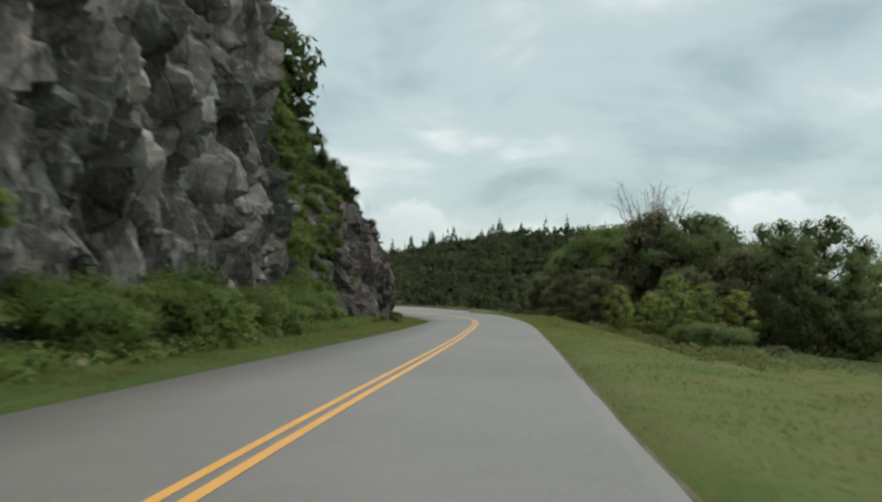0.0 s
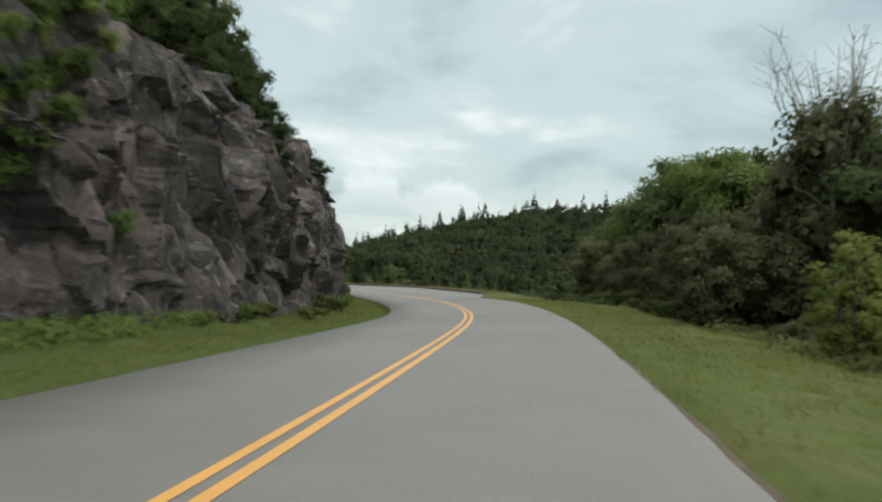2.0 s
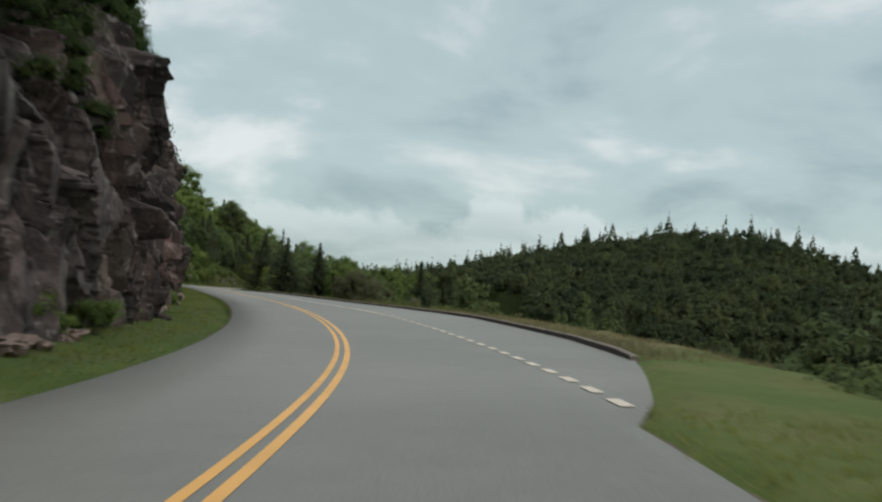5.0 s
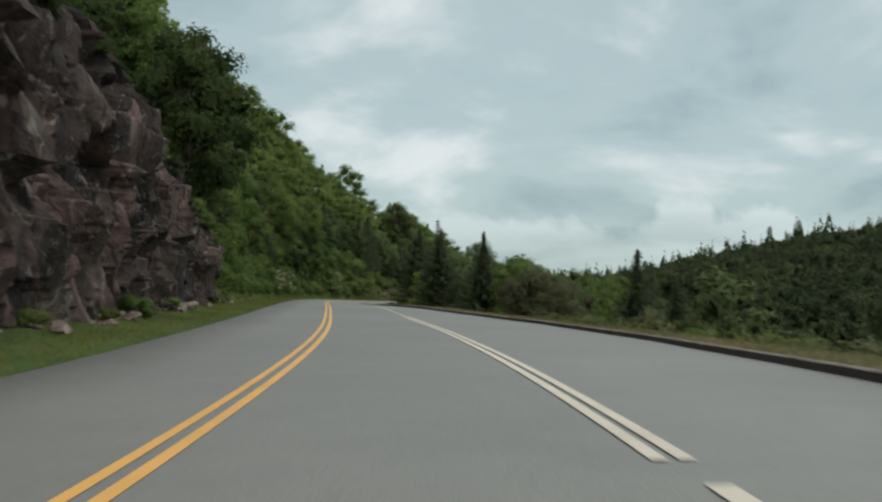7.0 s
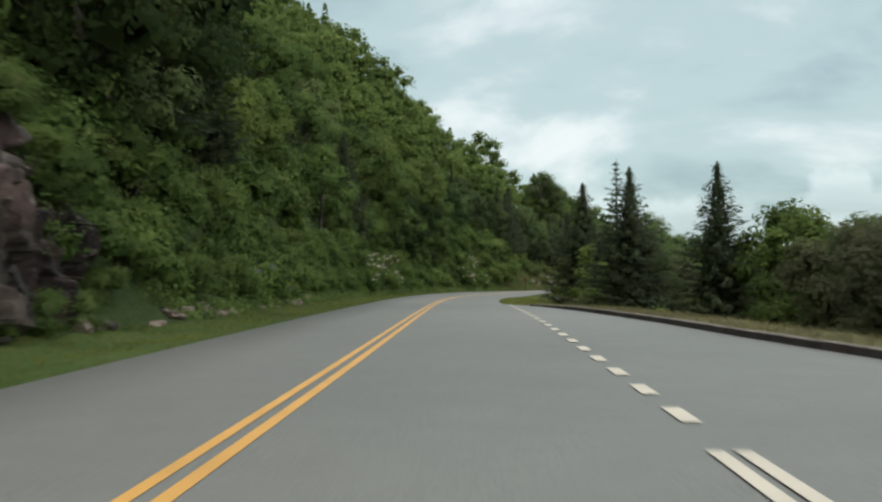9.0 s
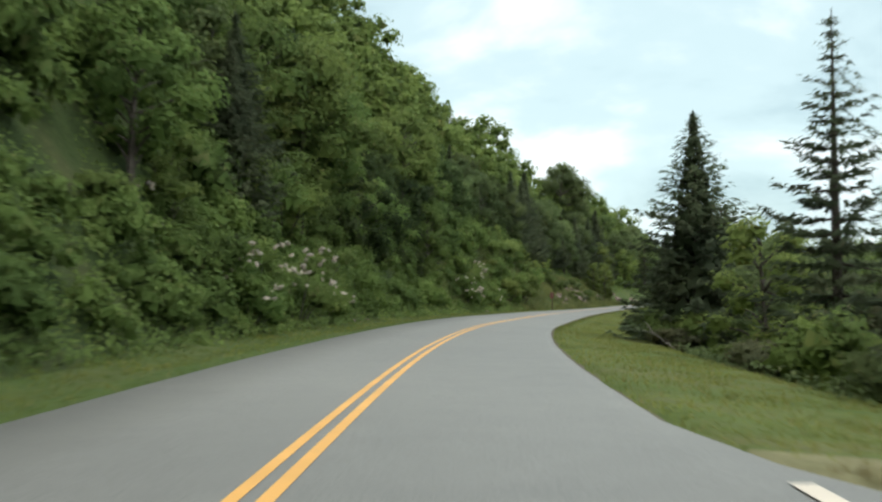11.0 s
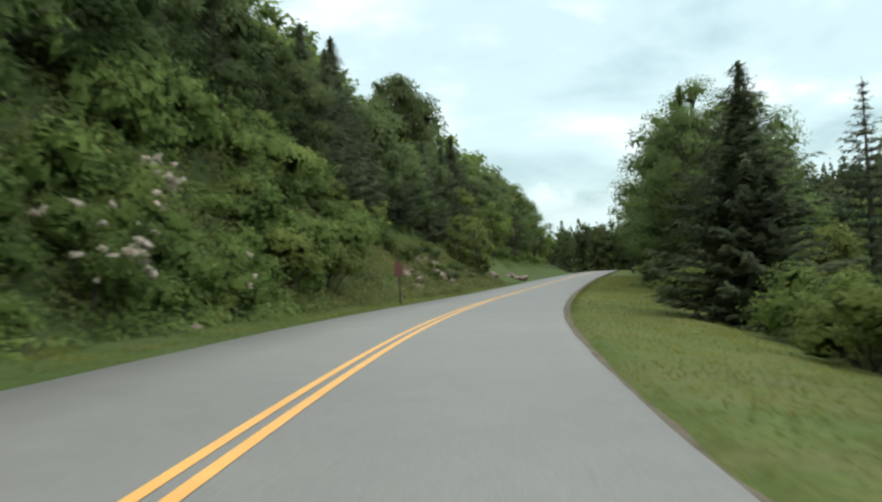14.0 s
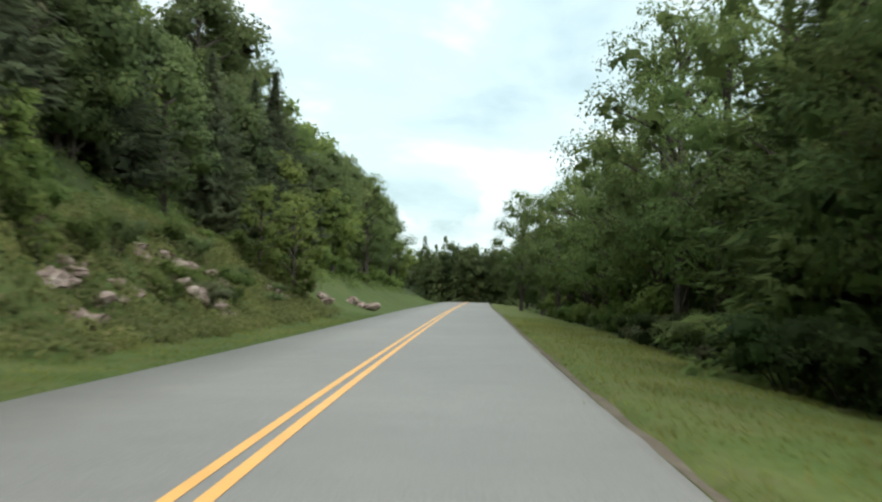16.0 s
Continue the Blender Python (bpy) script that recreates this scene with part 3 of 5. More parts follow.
# ---------------------------------------------------------------- cliff
def rock_noise(s, o, h, slant, long, fine, coarse):
    """Relief of the rock: slabs and blocks whose long side leans by slant, with cracks between them and pockets fallen out of them."""
    p = Vector((s, o, h))
    c0, s0 = math.cos(slant), math.sin(slant)
    across, dip = c0 * s + s0 * h, -s0 * s + c0 * h
    warp = 0.9 * noise.noise(p * 0.23)
    a = noise.fractal(p * 0.15, 1.0, 2.0, 4) * 0.75
    def slab(u, soft, step, slope):
        """Tilted facets, one a cell, eased into one another over a narrow border."""
        d, pts = noise.voronoi(u)
        w = min(1.0, (d[1] - d[0]) / soft)
        w = 0.5 + 0.5 * w * w * (3 - 2 * w)
        high = 0.0
        for c, share in ((pts[0], w), (pts[1], 1 - w)):
            tilt = Vector((noise.cell(c * 3.1), noise.cell(c * 3.1 + Vector((9, 4, 2))), noise.cell(c * 2.7 + Vector((3, 7, 5)))))
            high += share * (tilt.dot(u - c) * slope + noise.cell(c * 5.3) * step)
        return high, max(0.0, 1 - (d[1] - d[0]) / (soft * 0.7))

    block, gap = slab(Vector((across * coarse + warp, o * 0.5, dip * coarse / long)), 0.06, 0.55, 1.0)
    small, chip = slab(Vector((across * 1.0 + warp, o * 0.8, dip * 1.0 / long)), 0.07, 0.20, 0.50)
    crack = -0.34 * gap - 0.15 * fine * chip
    small *= fine
    pocket = -1.7 * max(0.0, noise.noise(Vector((across * 0.62, o * 0.4, dip * 0.45)) + Vector((7, 3, 1))) - 0.16)
    return a + block + small + crack + pocket + 0.05 * noise.noise(p * 2.2)


def build_cliff(name, label, s0, s1, tops, foot, lean, mat, seed, slant=0.49, long=2.4, fine=1.0, ends=3.0, coarse=0.40, back=0.0):
    """A rock face beside the road. tops: its height along the way; foot: its foot's offset; lean: how far it leans back per metre."""
    s = np.arange(s0, s1 + 0.01, 0.16)
    rows = 84
    verts = np.zeros((len(s), rows + 3, 3))
    for i, a in enumerate(s):
        top = float(np.interp(a, *tops)) + 0.7 * noise.noise(Vector((a * 0.35, seed, 2.0)))
        end = min(1.0, (a - s0) / ends, (s1 - a) / ends)
        base = float(np.interp(a, *foot))
        hs = -0.6 + (top + 0.6) * np.arange(rows) / (rows - 1)
        os = base - lean * np.maximum(hs, 0) - back * np.maximum(hs - 4.5, 0) - 6.4 * np.maximum(0.0, hs / max(top, 0.1) - 0.75) ** 2
        at = spot(np.full(rows, a), os, hs)
        for j in range(rows):
            n = rock_noise(a + seed, os[j], hs[j], slant, long, fine, coarse)
            os[j] += n * (0.55 + 0.45 * min(1, hs[j] / 3)) * max(0.25, end) - (1 - end) * 2.2
            hs[j] += 0.22 * noise.noise(Vector(at[j]) * 0.8)
        verts[i, :rows] = spot(np.full(rows, a), os, hs)
        for j, (away, up) in enumerate(((1.2, 0.35), (3.0, 0.9), (6.0, -2.0))):
            verts[i, rows + j] = spot(a, base - lean * top - back * max(0.0, top - 4.5) - 0.6 - away, top + up * 0.8)
    f = grid_faces(len(s), rows + 3)[:, ::-1]
    me = mesh_of(name, verts.reshape(-1, 3), f, mat, smooth=True)
    me.set_sharp_from_angle(angle=0.42)
    ob = new(name, me)
    tagged(ob, label, "cliff", kind="structure")


build_cliff("cliff", "tall grey weathered rock cliff with pale streaks beside the road", -60, 37,
            ([-60, -30, 30, 37], [16, 18, 17, 13]), ([-60, 0, 28, 33, 37], [-7.6, -8.0, -8.5, -9.4, -11.0]), 0.10, ROCK_GREY, 0.0, 0.10, 2.2, 1.9, 3.0, 0.46)
build_cliff("cliff", "blocky grey brown rock outcrop bulging beside the road", 39, 90,
            ([39, 42, 46, 52, 60, 68, 80, 90], [6.5, 8.0, 8.6, 8.8, 9.0, 8.8, 8.6, 8.0]),
            ([39, 42, 46, 50, 56, 80, 90], [-9.0, -8.2, -7.7, -7.4, -7.1, -6.7, -6.6]), 0.12, ROCK_TAN, 31.0, 0.50, 1.5, 1.2, 1.6, 0.34, 0.26)
build_cliff("cliff", "purplish brown fractured rock face leaning back beside the road", 83, 119,
            ([83, 92, 100, 108, 119], [8.2, 8.2, 7.8, 7.4, 6.0]),
            ([83, 88, 104, 112, 119], [-6.9, -6.55, -6.25, -6.3, -6.8]), 0.12, ROCK_PURPLE, 55.0, 0.42, 2.4, 1.6, 2.0, 0.42, 0.26)
build_cliff("cliff", "dark brown fractured rock face with ledges beside the road", 110, 199,
            ([110, 116, 122, 135, 150, 162, 172, 180, 186, 192, 199], [6.0, 9.0, 10.0, 10.0, 9.8, 9.4, 8.8, 7.4, 6.2, 4.6, 2.2]),
            ([110, 116, 124, 135, 165, 184, 194, 199], [-7.2, -6.5, -6.2, -6.7, -6.8, -6.8, -7.0, -7.6]), 0.16, ROCK_BROWN, 77.0, 0.22, 2.4, 1.9, 3.0, 0.55)
build_cliff("cliff", "small dark grey rock outcrop low beside the verge", 211, 225,
            ([211, 216, 221, 225], [1.2, 2.0, 1.9, 1.0]), ([211, 225], [-6.7, -6.6]), 0.35, ROCK_GREY, 120.0)


# ---------------------------------------------------------------- plants
def unit(v):
    return v / np.maximum(np.linalg.norm(v, axis=-1, keepdims=True), 1e-6)


def leaf_shapes(p, n, size, aspect=0.62, r=None):
    """One pointed leaf clump (three corners) a point, facing n."""
    r = r or rng
    a = unit(np.cross(n, r.normal(0, 1, (len(p), 3))))
    b = np.cross(unit(n), a)
    L, Wd = size[:, None] * 0.55, size[:, None] * 0.5 * aspect
    skew = b * Wd * r.uniform(-0.6, 0.6, (len(p), 1))
    return np.stack([p - a * L * 0.7 - b * Wd + skew, p + a * L, p - a * L * 0.5 + b * Wd + skew][::-1], 1).reshape(-1, 3)


def leafy_mesh(name, mat, v, facing):
    """Leaves (three corners each) that carry the rounded facing of their clump."""
    v = np.asarray(v, float).reshape(-1, 3)
    k = len(v) // 3
    me = bpy.data.meshes.new(name)
    me.vertices.add(len(v))
    me.vertices.foreach_set("co", v.reshape(-1))
    me.loops.add(len(v))
    me.loops.foreach_set("vertex_index", np.arange(len(v), dtype=np.int32))
    me.polygons.add(k)
    me.polygons.foreach_set("loop_start", (np.arange(k) * 3).astype(np.int32))
    me.materials.append(mat)
    me.update(calc_edges=True)
    n = np.repeat(unit(np.asarray(facing, float)), 3, 0)
    me.attributes.new("soft_normal", "FLOAT_VECTOR", "POINT").data.foreach_set("vector", n.reshape(-1))
    return me


def tube(points, radii, sides=6):
    """A tapered limb through points."""
    points = np.asarray(points, float)
    v, f = [], []
    for i, (p, r) in enumerate(zip(points, radii)):
        d = unit(points[min(i + 1, len(points) - 1)] - points[max(i - 1, 0)])
        x = unit(np.cross(d, (0.31, 0.95, 0.05)))
        y = np.cross(d, x)
        for k in range(sides):
            g = 2 * math.pi * k / sides
            v.append(p + (x * math.cos(g) + y * math.sin(g)) * r)
    for i in range(len(points) - 1):
        for k in range(sides):
            a, b = i * sides + k, i * sides + (k + 1) % sides
            f.append((a, b, b + sides, a + sides))
    return np.array(v), f


def tubes(limbs, sides=5):
    """Limbs grown together: each one springs from the nearest place on those before it."""
    vs, fs, base = [], [], 0
    for pts, rad in limbs:
        v, f = tube(pts, rad, sides)
        if vs:
            old = np.concatenate(vs)
            root = int(np.argmin(np.linalg.norm(old - np.mean(v[:sides], 0), axis=1)))
            fs += [(root, base + k, base + (k + 1) % sides) for k in range(sides)]
        vs.append(v)
        fs += [tuple(i + base for i in q) for q in f]
        base += len(v)
    return np.concatenate(vs), fs


def thing(name, label, category, group="", kind=""):
    return tagged(new(name), label, category, group, kind)


def crown_points(r, blobs, per, size, flat=0.8, core=1.0, m=12):
    """Leaf places, facings, rounded normals and sizes on a set of blobs (x, y, z, radius), with coarser leafage inside each blob."""
    ps, ns, soft, zs = [], [], [], []
    mid = np.mean([q[:3] for q in blobs], 0)
    reach = max(np.linalg.norm(np.array(q[:3]) - mid) for q in blobs) + 1e-3
    for x, y, z, rad in blobs:
        k = int(per * rad * rad)
        d = unit(r.normal(0, 1, (k, 3)))
        d[:, 2] = np.where(d[:, 2] < -0.45, -d[:, 2], d[:, 2])
        q = d * rad * r.uniform(0.62, 1.16, (k, 1)) * np.array([1, 1, flat])
        out = (np.array((x, y, z)) - mid) / reach
        n = unit(d + r.normal(0, 0.42, (k, 3)) + (0, 0, 0.35))
        ps.append(q + (x, y, z))
        ns.append(n)
        zs.append(r.uniform(0.6, 1.3, k))
        soft.append(unit(0.62 * d + 0.42 * out + 0.20 * n + (0, 0, 0.15)))
        if core:
            e = unit(r.normal(0, 1, (m, 3)))
            ps.append(e * rad * r.uniform(0.15, 0.5, (m, 1)) * np.array([1, 1, flat]) + (x, y, z))
            ns.append(unit(e + r.normal(0, 0.4, (m, 3))))
            soft.append(unit(0.7 * e + 0.4 * out + (0, 0, 0.1)))
            zs.append(np.full(m, rad * 0.95 * core / size))
    return np.concatenate(ps), np.concatenate(ns), np.concatenate(soft), np.concatenate(zs) * size


def make_broadleaf(seed, height, spread, mat, label, per=190, size=0.27, low=0.25, dead=0, core=1.0, name="broadleaf_tree"):
    """A broadleaved tree: tapered trunk, limbs to its clumps, and a gappy crown of small leaf clumps."""
    r = np.random.default_rng(seed)
    ob = thing(name, label, "tree")
    blobs, limbs = [], []
    lean = r.normal(0, 0.25, 2)
    stem = [(lean[0] * k ** 2, lean[1] * k ** 2, -0.5 + (height * 0.9 + 0.5) * k) for k in np.linspace(0, 1, 13)]
    rad = 0.022 * height + 0.02
    limbs.append((stem, [rad * (1 - 0.88 * k) for k in np.linspace(0, 1, 13)]))
    count = int(13 + height)
    for k in range(count):
        h = low + (1 - low) * (k + 0.5) / count
        ang = k * 2.4 + r.uniform(-0.5, 0.5)
        prof = math.sin(math.pi * min(1, max(0.12, (h - low * 0.5) / (1.02 - low * 0.5)))) ** 0.7
        d = spread * prof * r.uniform(0.35, 0.95)
        c = np.array([lean[0] * h + d * math.cos(ang), lean[1] * h + d * math.sin(ang), height * h * 0.94])
        blobs.append((*c, spread * r.uniform(0.26, 0.42)))
        root = np.array([lean[0] * (h * .7) ** 2, lean[1] * (h * .7) ** 2, max(0.3, height * (h - 0.16))])
        mid = (root + c) / 2 + (0, 0, 0.12)
        limbs.append(([root, mid, c], [rad * 0.34, rad * 0.22, 0.012]))
    for k in range(dead):
        ang = r.uniform(0, 6.28)
        out = np.array([math.cos(ang), math.sin(ang), 0]) * spread * r.uniform(.25, .75)
        root = np.array([lean[0], lean[1], height * 0.75]) + out * 0.4
        tip = np.array([lean[0], lean[1], height * r.uniform(1.06, 1.3)]) + out
        knee = root * 0.5 + tip * 0.5 + r.normal(0, .12, 3)
        limbs.append(([root, knee, tip], [0.030, 0.018, 0.005]))
        for j in range(12):
            at = knee + (tip - knee) * r.uniform(0, 0.9)
            limbs.append(([at, at + np.array([*r.normal(0, 0.34, 2), r.uniform(0.05, 0.55)])], [0.009, 0.003]))
    v, f = tubes(limbs, 4)
    part("trunk", mesh_of("trunk", v, f, DEAD_WOOD if dead else BARK), ob)
    p, n, soft, z = crown_points(r, blobs, per, size, core=core)
    part("crown", leafy_mesh("crown", mat, leaf_shapes(p, n, z, r=r), soft), ob)
    return ob


def make_shrub(seed, height, spread, mat, label, per=480, size=0.125, flowers=0, name="shrub"):
    r = np.random.default_rng(seed)
    ob = thing(name, label, "shrub")
    blobs, limbs = [], []
    for k in range(9):
        ang, d = k * 2.4 + r.uniform(-.4, .4), spread * math.sqrt(r.uniform(0.02, 0.8)) * 0.75
        z = height * r.uniform(0.10, 0.80) * (1 - 0.35 * d / spread)
        c = np.array([math.cos(ang) * d, math.sin(ang) * d, z])
        blobs.append((*c, spread * r.uniform(0.3, 0.45)))
        limbs.append(([(c[0] * .2, c[1] * .2, -0.3), c * (0.6, 0.6, 0.5), c], [0.03, 0.02, 0.006]))
    v, f = tubes(limbs, 4)
    part("stem", mesh_of("stem", v, f, BARK), ob)
    p, n, soft, z = crown_points(r, blobs, per, size, height / spread * 0.5)
    p[:, 2] = np.abs(p[:, 2])
    part("foliage", leafy_mesh("foliage", mat, leaf_shapes(p, n, z, r=r), soft), ob)
    if flowers:
        # trusses gathered on the road side of a few boughs
        outer = np.where(np.linalg.norm((p - (0, 0, height * 0.3)) * (1, 1, 0.8), axis=1) > spread * 0.72)[0]
        heads = p[r.choice(outer, 6, replace=False)]
        near = np.min(np.linalg.norm(p[outer][:, None] - heads[None], axis=2), 1) + r.uniform(0, 0.7, len(outer))
        pick = outer[np.argsort(near)[:flowers * 5:5]]
        e = unit(r.normal(0, 1, (46, 3)) + (0, 0, 0.4))
        truss = leafy_mesh("blossom", PETAL, leaf_shapes(e * (0.085, 0.075, 0.05) * r.uniform(0.3, 1.25, (46, 1)), e + r.normal(0, 0.4, e.shape), r.uniform(.05, .10, 46), 0.8, r), unit(e + (0, 0, 0.4)))
        for at, out in zip(p[pick], n[pick]):
            head = part("blossom", truss, ob, "creamy white blossom cluster")
            head.matrix_basis = Matrix.LocRotScale(Vector(at + out * 0.14), Euler((r.normal(0, 0.5), r.normal(0, 0.5), r.uniform(0, 6.28))), (r.uniform(0.7, 1.6), r.uniform(0.7, 1.6), r.uniform(0.7, 1.2)))
    return ob


def make_spruce(seed, height, spread, label, gap=0.0, mat=None, split=False):
    """A spruce: straight stem and close whorls of drooping branches, upturned at the tips, with sprays of needles."""
    r = np.random.default_rng(seed)
    ob = thing("spruce", label, "tree")
    limbs = [([(0, 0, -0.5), (0.03, 0, height * 0.5), (0, 0.02, height)], [0.018 * height + 0.02, 0.011 * height, 0.012])]
    ps, ns, ax, sz, soft, inside, tiers = [], [], [], [], [], [], []
    h = height * 0.05
    while h < height * 0.985:
        k = h / height
        reach = spread * min(1.0, (1 - k) * 1.08) ** 0.95 * (0.80 + 0.36 * r.random()) + 0.03
        n = int((6 + 5 * (1 - k)) * (1 - 0.35 * gap) + r.integers(0, 3))
        turn = r.uniform(0, 6.28)
        begun, twigs = len(ps), []
        if gap < 0.5:
            # dense shaded inside
            e = unit(r.normal(0, 1, (22, 3)))
            inside.append((e * (reach * 0.42, reach * 0.42, 0.25) + (0, 0, h - reach * 0.1), e, np.full(22, reach * 0.20 + 0.14)))
        for j in range(n):
            ang = turn + j * 2 * math.pi / n + r.uniform(-0.35, 0.35)
            L = reach * r.uniform(0.55, 1.18)
            d = np.array([math.cos(ang), math.sin(ang), 0.0])
            drop = -0.42 + 0.95 * k
            root = np.array([0, 0, h])
            mid = root + d * L * 0.55 + np.array([0, 0, L * (drop * 0.55 - 0.06)])
            tip = root + d * L + np.array([0, 0, L * (drop * 0.55 + 0.12)])
            if r.random() < 0.3 or (split and j < 2):
                (twigs if split else limbs).append(([root, mid, tip], [0.006 * height * (1 - k) + 0.006, 0.010, 0.004]))
            m = max(4, int(L / 0.08))
            u = np.linspace(0.22, 1.0, m)[:, None]
            q = (1 - u) ** 2 * root + 2 * u * (1 - u) * mid + u ** 2 * tip
            for side in (-1, 1):
                w = np.array([-d[1], d[0], 0]) * side
                ps.append(q + w * 0.10 * (1.25 - u) * L ** 0.5 + r.normal(0, 0.05, q.shape))
                ax.append(unit(d * 0.85 + w * 0.6 + np.array([0, 0, -0.30]) + r.normal(0, 0.28, q.shape)))
                face = unit(np.tile((0, 0, 1.0), (m, 1)) + d * 0.5 + r.normal(0, 0.55, (m, 3)))
                ns.append(face)
                soft.append(unit(d * 0.8 + np.array([0, 0, 0.35]) + face * 0.5))
                sz.append(np.full(m, 0.13 + 0.17 * (1 - k) ** 0.7) * r.uniform(0.7, 1.35, m))
        tiers.append((begun, len(ps), twigs))
        h += height * 0.019 + 0.14 * (1 - k) + gap * 0.12
    v, f = tubes(limbs, 5)
    part("trunk", mesh_of("trunk", v, f, BARK), ob)

    def needles(first, last, tier):
        p, a, n, z, s = (np.concatenate(x[first:last]) for x in (ps, ax, ns, sz, soft))
        b = unit(np.cross(n, a))
        L, Wd = z[:, None] * 0.9, z[:, None] * 0.20
        v = np.stack([p - a * L * 0.4 - b * Wd, p - a * L * 0.4 + b * Wd, p + a * L], 1).reshape(-1, 3)
        if inside:
            q, e, z = (np.concatenate(x) for x in zip(*(inside if tier is None else [inside[tier]])))
            v, s = np.concatenate([v, leaf_shapes(q, e, z, 0.8, r)]), np.concatenate([s, e])
        return leafy_mesh("needles", mat or LEAF_SPRUCE, v, s)

    if split:
        # each whorl of boughs a part, with its needles under it
        for k, (first, last, twigs) in enumerate(tiers):
            v, f = tubes(twigs, 4)
            bough = part("bough_whorl", mesh_of("bough_whorl", v, f, BARK), ob)
            part("needles", needles(first, last, k), bough)
    else:
        part("needles", needles(0, len(ps), None), ob)
    return ob


# the kinds of plant, each built once away from the road and then copied to its places
KIND = {
    "broad": [make_broadleaf(11, 8.0, 3.0, LEAF_BROAD, "mid green broadleaf tree on the wooded hillside"),
              make_broadleaf(12, 10.0, 3.4, LEAF_BROAD, "tall green broadleaf tree on the wooded hillside", low=0.3),
              make_broadleaf(13, 6.5, 2.6, LEAF_BRIGHT, "light green young broadleaf tree among the woods")],
    "dark": [make_broadleaf(21, 8.5, 3.2, LEAF_DARK, "dark green broadleaf tree at the wood's edge", low=0.1),
             make_broadleaf(22, 10.5, 3.4, LEAF_DARK, "tall dark broadleaf tree at the wood's edge", low=0.12)],
    # trees whose leaf colour carries the shade over the cliffs and bank
    "shade_toned": [make_broadleaf(27, 8.0, 3.2, LEAF_SHADED, "tree above the rock face, its green darkened as if in shade", low=0.06),
             make_broadleaf(28, 6.0, 2.6, LEAF_SHADED, "bushy tree above the rock face, its green darkened as if in shade", low=0.04, name="small_tree")],
    "brown": [make_broadleaf(25, 6.5, 3.2, LEAF_BROWN, "brownish green dense tree beside the grass verge", low=0.05, name="small_tree")],
    "bare": [make_broadleaf(31, 7.2, 2.8, LEAF_BROWN, "brownish tree with bare dead branches at its top", dead=16, low=0.1)],
    "airy": [make_broadleaf(35, 9.5, 3.0, LEAF_AIRY, "tall thin-leaved green tree standing beside the road", per=330, size=0.155, low=0.22, core=0.6),
             make_broadleaf(36, 11.5, 3.3, LEAF_AIRY, "tall open-crowned green tree standing beside the road", per=310, size=0.155, low=0.25, core=0.6)],
    # shrub with shade painted into its leaf colour
    "shade": [make_shrub(47, 2.0, 1.7, LEAF_SHADED, "shrub rooted on the rock face, its green darkened as if in shade")],
    "shrub": [make_shrub(41, 2.0, 1.7, LEAF_BROAD, "dense green shrub at the foot of the slope"),
              make_shrub(42, 1.5, 1.4, LEAF_BRIGHT, "light green leafy shrub beside the verge"),
              make_shrub(43, 2.6, 1.8, LEAF_BROAD, "tall green shrub on the rocky bank")],
    "dull": [make_shrub(45, 2.0, 1.8, LEAF_DARK, "dark dull green bush under the trees", name="bush"),
             make_shrub(46, 1.6, 1.6, LEAF_BROWN, "brownish green bush beside the verge", name="bush")],
    "young": [make_broadleaf(51, 3.4, 1.2, LEAF_BRIGHT, "light green sapling beside the grass verge", per=520, size=0.15, low=0.08, name="sapling")],
    "rhodo": [make_shrub(55, 3.2, 2.0, LEAF_BROAD, "flowering shrub with creamy white blossom on the bank", flowers=34, name="flowering_shrub"),
              make_shrub(56, 2.4, 1.8, LEAF_BROAD, "flowering shrub with creamy white blossom on the bank", flowers=24, name="flowering_shrub")],
    "pine": [make_spruce(64, 11.0, 3.2, "dense mid green pine standing beside the road", mat=LEAF_AIRY, split=True)],
    "spruce": [make_spruce(61, 10.6, 3.6, "dark green dense spruce standing beside the road", split=True),
               make_spruce(62, 9.0, 2.6, "dark spruce among the broadleaf trees"),
               make_spruce(63, 10.2, 2.7, "slender open-branched spruce beside the road", gap=0.9, split=True)],
}
KIND["conifer"] = [KIND["spruce"][1]]
USED = {}


def plant(kind, s, o, scale=1.0, which=None, sink=0.0, stretch=1.0):
    lean = 0.03 if which is None else 0.006
    which = rng.integers(len(KIND[kind])) if which is None else which
    src = KIND[kind][which]
    p = ground(np.array(float(s)), np.array(float(o)))
    m = Matrix.LocRotScale((p[0], p[1], p[2] - sink), Euler((rng.normal(0, lean), rng.normal(0, lean), rng.uniform(0, 6.28))),
                           (scale, scale, scale * stretch))
    first = src.name not in USED
    USED[src.name] = True
    if first:
        src.matrix_basis = m
        return src
    made = copy_thing(src, m)
    made.matrix_basis = m
    return made


def scatter(kinds, s0, s1, o0, o1, count, lo=0.8, hi=1.2, sink=0.0, gap=1.5):
    """Plants spread over a stretch of land, not too close to one another."""
    placed = []
    for _ in range(count * 6):
        if len(placed) >= count:
            break
        s, o = rng.uniform(s0, s1), rng.uniform(o0, o1)
        if all((s - a) ** 2 + (o - b) ** 2 > gap ** 2 for a, b in placed):
            placed.append((s, o))
            plant(kinds[rng.integers(len(kinds))], s, o, rng.uniform(lo, hi), sink=sink)


